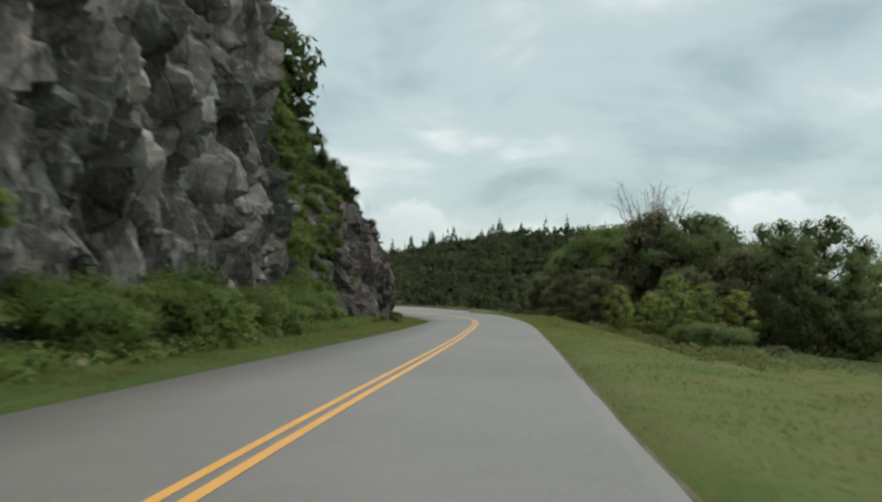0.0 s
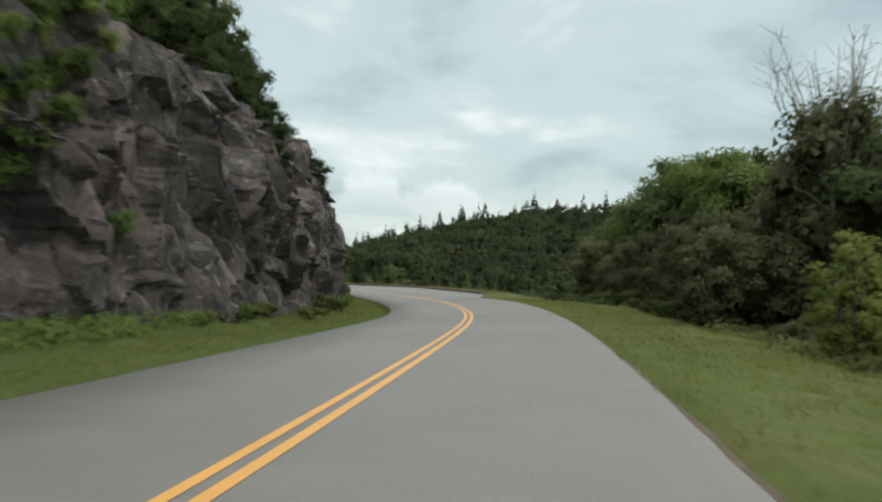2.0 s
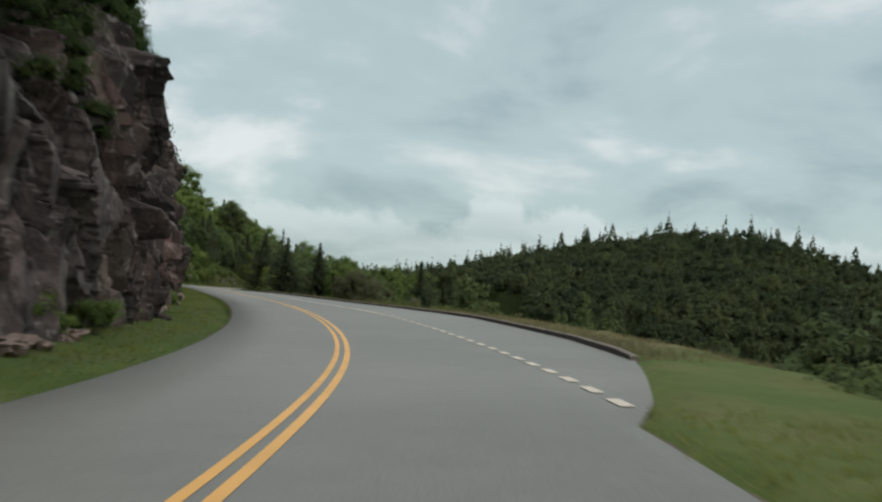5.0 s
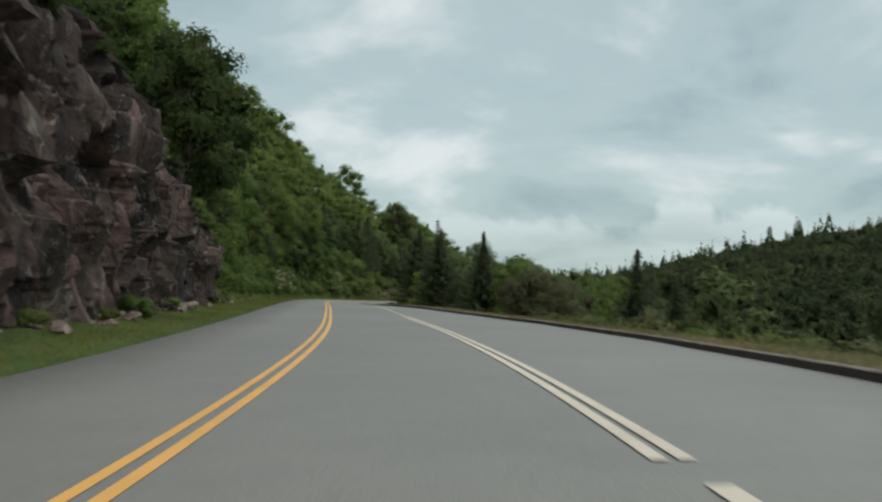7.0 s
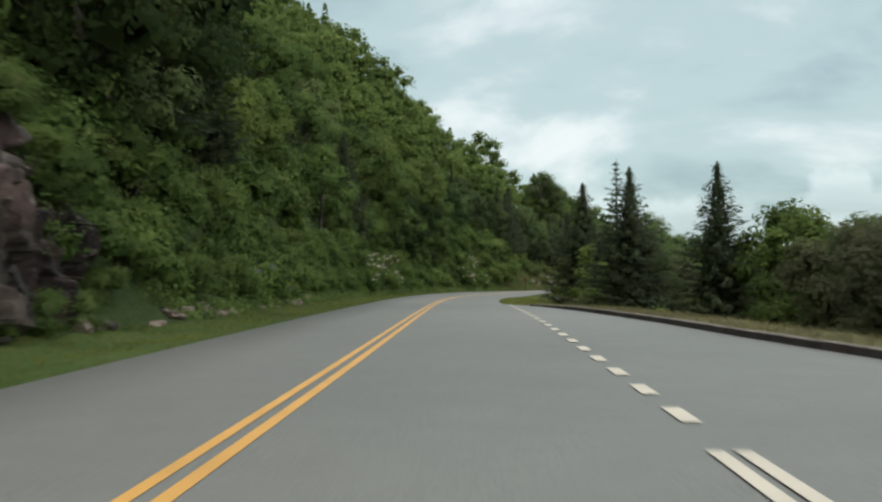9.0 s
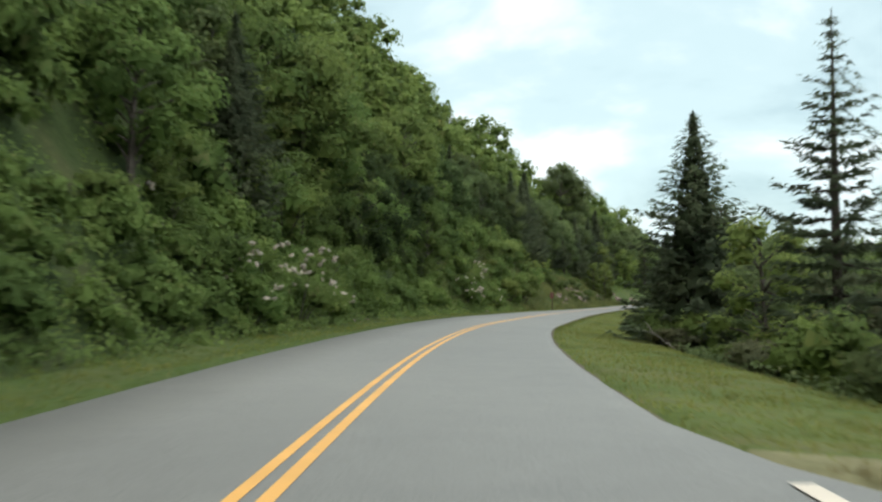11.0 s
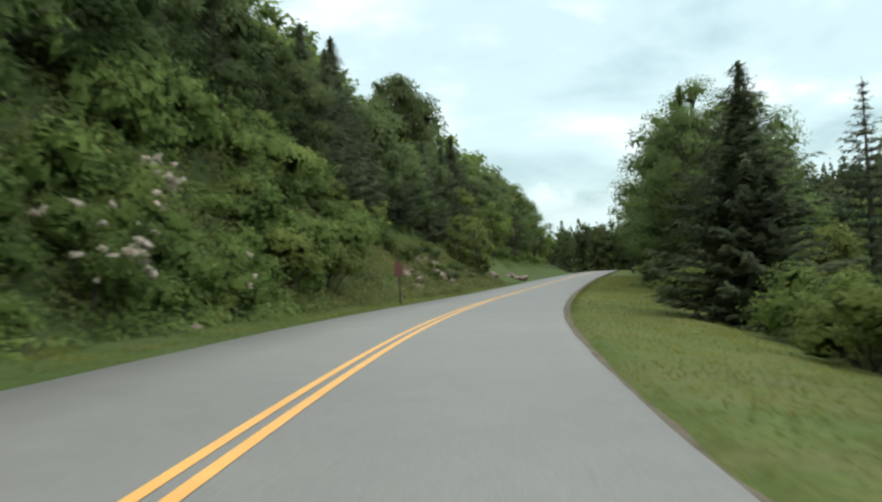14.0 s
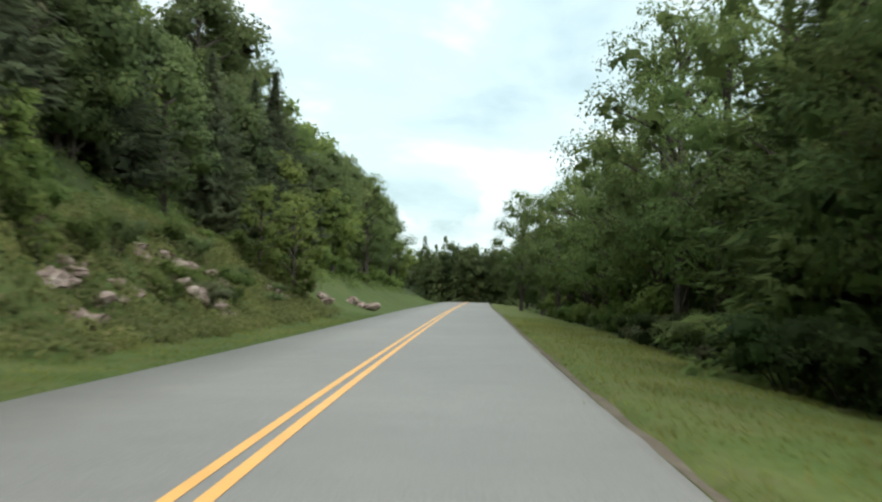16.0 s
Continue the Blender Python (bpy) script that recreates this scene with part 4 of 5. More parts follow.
LIGHT = []
for seed, tall, wide, spire in ((71, 9.0, 3.4, False), (72, 11.0, 3.8, False), (73, 8.0, 3.0, False), (74, 11.0, 2.4, True)):
    r_ = np.random.default_rng(seed)
    if spire:
        u_, g_ = r_.uniform(0.03, 1, 560), r_.uniform(0, 6.28, 560)
        d_ = wide * (1 - u_) ** 0.85 * r_.uniform(0.45, 1.1, 560) + 0.08
        p_ = np.stack([d_ * np.cos(g_), d_ * np.sin(g_), u_ * tall - d_ * 0.25], -1)
        n_ = unit(np.stack([np.cos(g_), np.sin(g_), 0.9 + 0 * g_], -1) + r_.normal(0, 0.3, (560, 3)))
        z_ = r_.uniform(0.5, 0.9, 560) * (1.15 - 0.6 * u_)
        LIGHT.append((p_, n_, n_, z_))
    else:
        b_ = [(wide * 0.62 * math.cos(k * 2.4) * math.sin(math.pi * (k + 1.5) / 15) ** 0.9, wide * 0.62 * math.sin(k * 2.4) * math.sin(math.pi * (k + 1.5) / 15) ** 0.9,
               tall * (0.26 + 0.66 * k / 12), wide * r_.uniform(0.28, 0.44)) for k in range(13)]
        LIGHT.append(crown_points(r_, b_, 27, 0.58))
for seed, tall, wide in ((81, 1.9, 1.25), (82, 2.6, 1.5), (83, 1.3, 1.1)):
    r_ = np.random.default_rng(seed)
    b_ = [(wide * 0.6 * math.cos(k * 2.4) * (k / 9) ** 0.5, wide * 0.6 * math.sin(k * 2.4) * (k / 9) ** 0.5, tall * (0.75 - 0.05 * k), wide * r_.uniform(0.34, 0.5)) for k in range(8)]
    p_, n_, s_, z_ = crown_points(r_, b_, 110, 0.18)
    p_[:, 2] = np.abs(p_[:, 2])
    LIGHT.append((p_, n_, s_, z_))


def joined_woods(name, label, mat, areas, kinds):
    """Closed woods away from the road: areas are (s0, s1, o0, o1, count, scale)."""
    vs, soft = [], []
    for s0, s1, o0, o1, count, size in areas:
        for _ in range(count):
            s, o = rng.uniform(s0, s1), rng.uniform(o0, o1)
            q, n, e, z = LIGHT[kinds[rng.integers(len(kinds))]]
            k, g = size * rng.uniform(0.75, 1.2), rng.uniform(0, 6.28)
            turn = np.array([[math.cos(g), math.sin(g), 0], [-math.sin(g), math.cos(g), 0], [0, 0, 1]])
            vs.append(leaf_shapes(q @ turn * k + ground(np.array(s), np.array(o)) - (0, 0, 0.4), n @ turn, z * k))
            soft.append(e @ turn)
    me = leafy_mesh(name, mat, np.concatenate(vs), np.concatenate(soft))
    tagged(new(name, me), label, "forest", kind="stuff")


def undergrowth(name, label, mat, areas):
    """Low leafy cover in small mounds: areas are (s0, s1, o0, o1, clumps)."""
    ps, ns, soft = [], [], []
    for s0, s1, o0, o1, count in areas:
        s, o = rng.uniform(s0, s1, count), rng.uniform(o0, o1, count)
        c = ground(s, o)
        k = 20
        d = unit(rng.normal(0, 1, (count * k, 3)) + (0.25 if o1 < 0 else -0.25, -0.2, 0.5))
        q = np.repeat(c, k, 0) + d * np.repeat(rng.uniform(0.25, 0.6, count), k)[:, None] * (1, 1, 0.8)
        ps.append(q)
        ns.append(unit(rng.normal(0, 0.5, (count * k, 3)) + d + (0, 0, 0.4)))
        soft.append(unit(d * 0.7 + ns[-1] * 0.3 + (0.2 if o1 < 0 else -0.1, -0.1, 0.5)))
    p, n = np.concatenate(ps), np.concatenate(ns)
    v = leaf_shapes(p, n, rng.uniform(0.10, 0.22, len(p)))
    tagged(new(name, leafy_mesh(name, mat, v, np.concatenate(soft))), label, "undergrowth", kind="stuff")


def ledge(s, o, up, scale, kind="shrub"):
    """A plant rooted on the rock face."""
    ob = plant(kind, s, o, scale)
    p = spot(np.array(float(s)), np.array(float(o)), up)
    m = ob.matrix_basis.copy()
    m.translation = Vector(p)
    ob.matrix_basis = m


# left: shrubs at the foot of the grey cliff and in the gully
scatter(["shrub"], -24, 36, -8.4, -6.7, 28, 0.7, 1.15, gap=1.1)
scatter(["shrub"], 33, 40, -11.0, -7.6, 12, 0.6, 1.0, gap=1.0)
scatter(["shrub"], -26, 14, -7.4, -6.1, 22, 0.6, 0.95, gap=1.0)
scatter(["shrub"], 14, 34, -8.6, -7.2, 14, 0.7, 1.05, gap=1.0)
scatter(["shrub", "young"], 35, 50, -15.5, -11.6, 14, 0.8, 1.2, gap=1.3)
scatter(["shade_toned", "broad"], 40, 60, -20, -13.2, 13, 0.55, 0.8, gap=2.4)
scatter(["shade", "shade_toned"], 44, 84, -12.8, -10.8, 18, 0.4, 0.65, gap=1.6)
scatter(["shade", "shade_toned"], 84, 120, -12.0, -9.4, 18, 0.5, 0.85, gap=1.6)
scatter(["shade_toned", "dark", "conifer"], 60, 120, -16, -12.2, 20, 0.6, 0.85, gap=2.8)
scatter(["shade_toned", "shade_toned", "conifer"], 120, 194, -16, -11.5, 28, 0.7, 1.0, gap=2.6)
scatter(["shade_toned"], 116, 192, -12.0, -9.4, 30, 0.5, 0.8, gap=1.5)
for s, o, up, k in ((-4, -7.8, 3.0, 0.8), (-2, -7.9, 4.6, 0.7), (0, -8.0, 2.4, 0.8), (-1, -8.0, 3.6, 0.6), (30, -8.6, 3.2, 0.9), (33, -9.6, 5.5, 0.8), (35, -10.4, 8.0, 0.9), (36, -10.8, 10.5, 0.9),
                    (34, -10.2, 3.4, 0.8), (36, -10.4, 5.6, 0.8), (38, -10.2, 7.0, 0.8), (40, -9.6, 4.6, 0.55), (41, -9.2, 6.4, 0.5), (43, -9.4, 7.6, 0.55), (46, -9.2, 7.4, 0.45), (44, -8.6, 4.8, 0.4), (41, -8.7, 2.8, 0.5), (42.5, -8.7, 4.0, 0.5), (43.5, -8.9, 5.8, 0.5), (45.5, -8.9, 6.6, 0.5), (47.5, -8.9, 7.4, 0.5), (41.5, -8.9, 5.2, 0.5), (48, -8.0, 2.2, 0.35),
                    (49, -9.2, 8.2, 0.55), (53, -9.3, 8.6, 0.6), (57, -9.2, 8.8, 0.6), (60, -7.8, 1.4, 0.45), (66, -8.1, 4.6, 0.6), (68, -8.4, 6.2, 0.7), (70, -8.6, 7.4, 0.7), (72, -7.6, 2.0, 0.4),
                    (84, -8.2, 6.2, 0.7), (86, -8.4, 7.4, 0.8), (92, -8.2, 7.6, 0.8), (96, -7.9, 6.6, 0.6), (99, -8.0, 7.8, 0.7), (104, -7.7, 7.0, 0.7), (108, -7.4, 6.2, 0.7), (112, -7.3, 5.4, 0.7), (116, -7.3, 5.0, 0.7),
                    (128, -7.6, 4.0, 0.5), (150, -7.9, 7.6, 0.7), (158, -8.0, 8.0, 0.8), (165, -8.2, 8.2, 0.8), (171, -8.2, 8.0, 0.8), (176, -8.2, 7.0, 0.7), (181, -8.2, 6.2, 0.7), (186, -8.0, 5.0, 0.6)):
    ledge(s, o, up, k, "shade" if s > 48 else "shrub")
for s, o, up, k in ((40, -8.8, 1.4, 0.7), (42, -8.9, 2.2, 0.7), (44, -8.8, 3.2, 0.6), (46, -8.8, 4.4, 0.6), (47, -9.0, 5.6, 0.65), (49, -9.2, 6.8, 0.65), (51, -9.6, 7.8, 0.7), (54, -9.9, 8.4, 0.7), (45, -9.2, 6.0, 0.7), (43, -9.2, 4.4, 0.7), (46, -9.6, 7.4, 0.7), (50, -10.2, 8.6, 0.8), (40, -9.4, 3.4, 0.8), (41, -9.6, 6.2, 0.8)):
    ledge(s, o, up, k)
scatter(["shrub"], 46, 60, -7.0, -6.7, 4, 0.3, 0.45)
scatter(["shrub"], 58, 98, -6.4, -5.9, 12, 0.25, 0.45, gap=1.2)
TOP = ([58, 68, 80, 92, 100, 108, 118], [8.8, 8.8, 8.8, 8.4, 8.2, 7.4, 6.0])
for s in range(60, 118, 4):
    ledge(s + rng.uniform(-1, 1), rng.uniform(-9.9, -9.4) + max(0, s - 96) * 0.07, float(np.interp(s, *TOP)), rng.uniform(0.7, 1.0) * (0.45 if s < 86 else 1.0), "shade")
for s, k in ((66, 0.22), (73, 0.22), (80, 0.25), (86, 0.42), (91, 0.45), (95, 0.48), (99, 0.5), (103, 0.5), (107, 0.5), (111, 0.5), (115, 0.5)):
    ledge(s, -10.6 + max(0, s - 96) * 0.10, float(np.interp(s, *TOP)), k, "shade_toned")
for s, o, up, k, kind in ((112, -8.0, 7.6, 0.9, "shade"), (116, -8.0, 8.6, 1.0, "shade"), (120, -8.2, 9.4, 1.0, "shade"), (124, -8.4, 9.6, 1.0, "shade"), (118, -9.2, 9.0, 0.5, "shade_toned"), (123, -9.4, 9.6, 0.5, "shade_toned"),
                         (129, -9.2, 9.6, 0.5, "shade_toned"), (136, -9.2, 9.6, 0.5, "shade_toned"), (144, -9.2, 9.6, 0.5, "shade_toned"), (152, -9.2, 9.4, 0.5, "shade_toned")):
    ledge(s, o, up, k, kind)
scatter(["shrub"], 96, 190, -6.8, -6.2, 16, 0.25, 0.5, gap=1.4)
# wooded hillside
scatter(["shrub"], 199, 320, -9.5, -6.9, 34, 0.6, 1.0, gap=1.3)
scatter(["broad", "broad", "broad", "dark", "conifer"], 200, 268, -15, -8.8, 34, 0.75, 1.02, gap=2.4)
scatter(["shade_toned", "broad", "broad"], 270, 300, -13, -8.0, 18, 0.55, 0.9, gap=2.0)
scatter(["shade_toned", "dark", "shade_toned", "conifer"], 300, 338, -15, -10.4, 20, 0.6, 0.85, gap=2.4)
for s, o, k in ((249, -6.7, 0), (252, -7.4, 1), (255, -6.7, 0), (258, -7.5, 1), (260, -6.8, 0), (263, -7.6, 1), (246, -7.8, 0), (301.5, -7.2, 1), (304.2, -7.6, 0), (310.5, -6.9, 1)):
    plant("rhodo", s, o, rng.uniform(0.85, 1.15), k)
for s, o, k in ((202, -9.8, 1.45), (208, -10.4, 1.6), (214, -11.4, 1.6), (221, -12.2, 1.55)):
    plant("shade_toned", s, o, k, 0)
scatter(["shrub"], 260, 285, -12.5, -9.0, 8, 0.9, 1.3, gap=1.6)
# bank with rocks, then woods again
for s, o, k in ((318, -7.4, 1.1), (321, -7.6, 1.2), (324, -7.3, 1.1), (327, -7.7, 1.2), (330.5, -8.0, 1.1), (333.5, -8.4, 0.95), (319.5, -9.3, 1.3), (325, -9.5, 1.35), (329.5, -9.8, 1.3)):
    plant("shrub", s, o, k * (1.45 if s % 1 == 0 else 1.0), 1 if s % 1 == 0 else 2)
scatter(["shrub", "young"], 331, 346, -10.0, -7.8, 9, 0.4, 0.7, gap=1.5)
scatter(["shrub", "young"], 316, 346, -11.0, -9.2, 14, 0.5, 0.9, gap=1.5)
scatter(["shrub", "dull"], 342, 378, -10.2, -6.9, 24, 0.35, 0.7, gap=1.5)
for s, o, k in ((340, -12.4, 1.1), (344, -12.0, 1.15), (347, -12.5, 1.28), (350.5, -13.4, 1.22), (361, -12.6, 1.05), (372, -11.4, 1.0), (383, -11.6, 1.1), (388, -11.4, 1.3), (392, -12.4, 1.15)):
    plant("spruce", s, o, k, 1)
for s, o, k, j in ((354, -12.6, 0.95, 0), (357.5, -13.2, 1.0, 0), (366, -11.8, 0.9, 0), (378, -12.2, 0.9, 0)):
    plant("dark", s, o, k, j)
scatter(["broad", "dark", "airy"], 380, 470, -17, -8.8, 18, 0.8, 1.1, gap=3.0)
plant("young", 373, -7.2, 1.6, 0)
plant("young", 370, -8.4, 1.3, 0)
plant("young", 376, -8.0, 1.2, 0)
scatter(["dark"], 346, 362, -15.5, -12.5, 5, 0.6, 0.8, gap=2.0)
for s, o, k in ((398, -19.4, 1.38), (404, -20.5, 1.42), (410, -20.0, 1.3)):
    plant("dark", s, o, k, 1)
for s, o, k in ((406, -11.4, 0.85), (412, -11.6, 0.95), (420, -11.6, 1.0), (428, -11.4, 1.05), (437, -11.2, 1.05), (446, -11.0, 1.0)):
    plant("dark", s, o, k, 1)

# right: young growth and brownish trees beyond the verge
for s, o, k in ((30, 10.6, 0.8), (33, 10.0, 0.75), (37, 10.5, 1.05), (40, 9.8, 0.75), (47, 8.9, 0.88), (43, 10.2, 0.8), (35, 11.6, 0.95), (44.5, 8.9, 0.55), (49.5, 9.3, 0.7)):
    plant("young", s, o, k, 0)
scatter(["young"], 30, 52, 10.5, 14, 4, 0.65, 0.95, gap=2.2)
scatter(["dull"], 24, 60, 9.8, 13.5, 18, 0.5, 0.8, gap=1.5)
plant("bare", 63, 13.4, 1.28, 0)
plant("bare", 66.5, 15.2, 1.3, 0)
scatter(["brown", "dark", "dark"], 54, 72, 14, 17.5, 7, 0.75, 0.95, gap=2.4)
scatter(["dark", "brown", "dark"], 50, 84, 18, 24, 12, 0.9, 1.1, gap=3.0)
scatter(["dark", "dark", "brown"], 72, 90, 13.5, 18.5, 11, 0.9, 1.08, gap=2.6)
scatter(["dark", "broad"], 76, 97, 13.0, 18, 14, 0.8, 1.02, gap=2.4)
scatter(["dark", "broad"], 92, 108, 15.5, 24, 12, 0.8, 1.0, gap=2.6)
scatter(["dull", "shrub"], 94, 108, 11.5, 15, 8, 0.5, 0.8, gap=1.6)
scatter(["dull", "dull", "brown"], 60, 96, 9.6, 13, 26, 0.5, 0.75, gap=1.5)
scatter(["dull"], 64, 104, 8.7, 10.2, 18, 0.4, 0.65, gap=1.3)
for s, o, k, j in ((104, 16.5, 0.98, 1), (99, 15.6, 0.9, 1), (95, 14.0, 0.85, 0), (89, 14.1, 0.98, 1), (84, 14.4, 0.98, 0), (105, 16.2, 0.85, 0), (100, 12.9, 0.5, 0), (104, 14.6, 0.55, 0), (97, 11.6, 0.42, 0), (107, 16.2, 0.45, 0), (94, 11.2, 0.5, 0), (102, 15.0, 0.8, 1), (109, 18.6, 0.5, 0)):
    plant("dark", s, o, k, j)
# right: slope below the lay-by
plant("dark", 211, 16.6, 0.68, 1)
scatter(["dark", "brown", "young"], 196, 228, 14.5, 20, 9, 0.4, 0.6, gap=2.4)
scatter(["dull", "shrub"], 108, 225, 12.5, 17, 22, 0.4, 0.75, gap=2.2)
# right: spruces and bushes past the lay-by
plant("spruce", 262, 9.8, 1.14, 0, stretch=0.9)
scatter(["shrub", "dull"], 254, 276, 7.9, 9.0, 9, 0.6, 0.9, gap=1.3)
plant("dark", 253, 11.6, 0.62, 0)
plant("young", 249, 10.2, 1.5, 0)
plant("dark", 240, 13.2, 0.55, 1)
plant("spruce", 245, 11.4, 1.09, 2)
plant("spruce", 232, 10.9, 0.86, 0)
plant("spruce", 223, 13.8, 0.9, 0)
plant("broad", 222, 17.0, 1.04, 0)
plant("broad", 216, 16.0, 0.9, 0)
plant("brown", 203, 14.6, 0.85, 0)
plant("brown", 209, 15.4, 0.9, 0)
plant("brown", 197, 15.2, 0.75, 0)
plant("spruce", 312, 8.9, 1.0, 0, stretch=0.76)
plant("spruce", 324, 15.3, 1.0, 2)
plant("pine", 342.5, 9.4, 1.10, 0)
plant("pine", 351, 10.8, 1.05, 0)
# right: spruces standing in the valley below the lay-by
for s, o, k, j in ((204, 22.2, 1.2, 1), (199, 23.5, 1.0, 1), (209, 25.0, 1.1, 2), (214, 29.0, 1.3, 1), (228, 22.0, 1.0, 1)):
    plant("spruce", s, o, k, j)
scatter(["dull", "shrub"], 226, 320, 8.6, 11.8, 28, 0.55, 0.95, gap=1.5)
scatter(["brown", "dark", "young"], 238, 285, 11.5, 20, 14, 0.6, 0.85, gap=2.6)
for s, o, k, j in ((281, 11.4, 0.55, 0), (286, 12.4, 0.72, 0), (291, 13.2, 0.74, 1), (296, 14.6, 0.78, 1), (302, 15.8, 0.88, 1), (290, 16.5, 0.9, 0)):
    plant("dark", s, o, k, j)
scatter(["shrub", "dull"], 272, 308, 8.4, 11.4, 18, 0.85, 1.2, gap=1.5)
scatter(["brown", "young"], 302, 320, 12.5, 20, 6, 0.4, 0.55, gap=2.6)
plant("shrub", 320, 8.0, 1.3, 1)
scatter(["airy", "broad"], 320, 328, 10.5, 14, 4, 0.45, 0.6, gap=2.0)
for s, o, k, j in ((334, 10.0, 0.86, 1), (331, 12.0, 0.9, 0), (337.5, 9.4, 0.84, 1), (336, 12.5, 0.95, 0)):
    plant("airy", s, o, k, j)
scatter(["airy", "broad"], 336, 350, 11.5, 15.0, 7, 0.85, 1.0, gap=2.4)
scatter(["airy", "dark", "broad"], 354, 400, 11.0, 15.0, 16, 0.75, 0.98, gap=2.5)
for s, o, k, j in ((337, 8.9, 0.88, 1), (346.5, 10.2, 1.16, 1), (353, 9.3, 0.98, 1), (358.5, 9.2, 1.12, 1), (364, 9.4, 1.12, 1), (370, 9.0, 1.15, 0), (377, 8.7, 1.1, 0), (385, 8.6, 1.05, 0), (394, 8.4, 1.05, 0), (403, 8.2, 1.05, 0)):
    plant("airy", s, o, k, j)
scatter(["shade", "dull"], 334, 362, 7.9, 9.2, 13, 0.6, 1.0, gap=1.6)
scatter(["shrub", "dull"], 336, 400, 8.2, 9.4, 18, 0.5, 0.85, gap=1.6)
scatter(["airy", "broad"], 362, 428, 9.4, 10.8, 12, 0.65, 0.85, gap=3.5)
plant("airy", 430, 6.4, 1.1, 1)
plant("airy", 422, 8.2, 1.0, 1)
scatter(["airy", "dark"], 398, 484, 8.0, 14, 10, 0.8, 1.05, gap=3.0)

# closed woods and low cover
joined_woods("hillside_woods", "green mixed woods climbing the hillside above the road", LEAF_BROAD,
             [(-40, 36, -28, -13, 34, 0.9), (190, 276, -26, -16.5, 46, 1.15), (276, 345, -26, -16, 40, 0.95), (190, 270, -44, -22, 72, 1.35), (270, 360, -44, -24, 70, 1.0), (345, 390, -36, -19, 40, 0.95), (390, 480, -36, -15, 60, 1.1)], [0, 0, 1, 2, 3])
# cliff-top woods and bushes, with their shade painted as darker leaves
joined_woods("cliff_woods", "mixed woods above the rock faces, their green darkened as if in shade", LEAF_SHADED,
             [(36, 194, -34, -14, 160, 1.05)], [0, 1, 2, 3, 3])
joined_woods("shady_bushes", "bushes covering the bank and cliff top, their green darkened as if in shade", LEAF_SHADED,
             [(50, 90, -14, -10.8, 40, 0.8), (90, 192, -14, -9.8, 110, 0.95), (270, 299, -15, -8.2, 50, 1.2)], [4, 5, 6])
joined_woods("bank_shrubs", "leafy green bushes covering the bank beside the road", LEAF_BROAD,
             [(190, 206, -14, -7.6, 70, 1.0), (199, 270, -15, -8.2, 230, 1.2), (270, 299, -15, -8.2, 40, 1.2), (298, 322, -15, -8.2, 80, 1.2), (200, 299, -8.4, -6.7, 200, 0.85), (298, 320, -8.4, -6.7, 45, 0.85), (318, 338, -13, -8.8, 24, 1.0), (33, 50, -16, -11.4, 70, 0.9), (31, 39.5, -10.5, -7.6, 110, 0.75), (285, 322, -16, -9.5, 60, 1.25), (322, 350, -16, -10.8, 44, 1.2), (250, 272, -13.5, -8.8, 30, 1.1), (390, 480, -14, -8.8, 50, 1.0)], [4, 5, 6])
joined_woods("roadside_bushes", "light green bushes along the lower edge of the road", LEAF_BRIGHT,
             [(228, 318, 9.0, 12, 50, 0.8), (318, 420, 8.4, 10, 50, 0.95)], [4, 5, 6])
joined_woods("slope_bushes", "brownish green bushes on the slope below the lay-by", LEAF_BROWN,
             [(110, 226, 12.0, 17, 80, 0.65), (110, 226, 17, 26, 100, 1.1)], [4, 5, 6])
joined_woods("roadside_woods", "green woods closing the far side of the road", LEAF_BROAD,
             [(318, 350, 18, 36, 14, 0.9), (350, 490, 15, 36, 66, 1.1), (290, 485, 36, 86, 190, 0.6)], [0, 1, 2, 3])
joined_woods("slope_woods", "brownish green woods on the slope below the verge", LEAF_DARK, [(50, 80, 25, 56, 44, 0.62), (80, 112, 25, 56, 34, 1.0)], [0, 1, 2])
joined_woods("valley_woods", "dull green and brown woods below the road", LEAF_DARK,
             [(0, 50, 26, 50, 30, 0.8), (105, 225, 24, 62, 90, 0.85), (100, 330, 58, 92, 130, 0.7), (180, 300, 52, 92, 90, 0.8), (486, 494, -60, 60, 120, 0.85), (225, 330, 26, 50, 55, 0.75)], [0, 1, 2, 3, 3])
undergrowth("hillside_undergrowth", "dense leafy green undergrowth on the bank and hillside", LEAF_BROAD,
            [(-30, 46, -8.6, -6.6, 1500), (31, 50, -14, -10.6, 700), (30, 39.5, -9.8, -7.0, 900), (39, 58, -8.0, -6.9, 160), (-30, 16, -7.6, -5.9, 700), (192, 207, -13, -7.0, 420), (196, 338, -14, -9.0, 860), (200, 321, -8.6, -6.1, 1950), (345, 395, -17, -10.5, 700), (388, 470, -12, -8.2, 400)])
# same shade-darkened leaf colour for the cliff-top undergrowth
undergrowth("cliff_undergrowth", "undergrowth along the top of the rock faces, its green darkened as if in shade", LEAF_SHADED, [(45, 194, -13, -10.0, 900)])
undergrowth("bank_weeds", "light green weeds and tall grass on the rocky bank", LEAF_WEED, [(294, 320, -11.5, -7.0, 900), (318, 338, -10.5, -6.2, 800), (338, 378, -11.0, -5.6, 2100), (14, 60, 8.2, 11, 350), (110, 224, 10.5, 13, 500)])
undergrowth("roadside_undergrowth", "dull green brambles and weeds at the wood's edge", LEAF_DARK,
            [(18, 60, 9.8, 15, 400), (60, 106, 8.6, 14, 900), (106, 226, 11.5, 18, 900), (226, 470, 8.2, 12, 1500)])


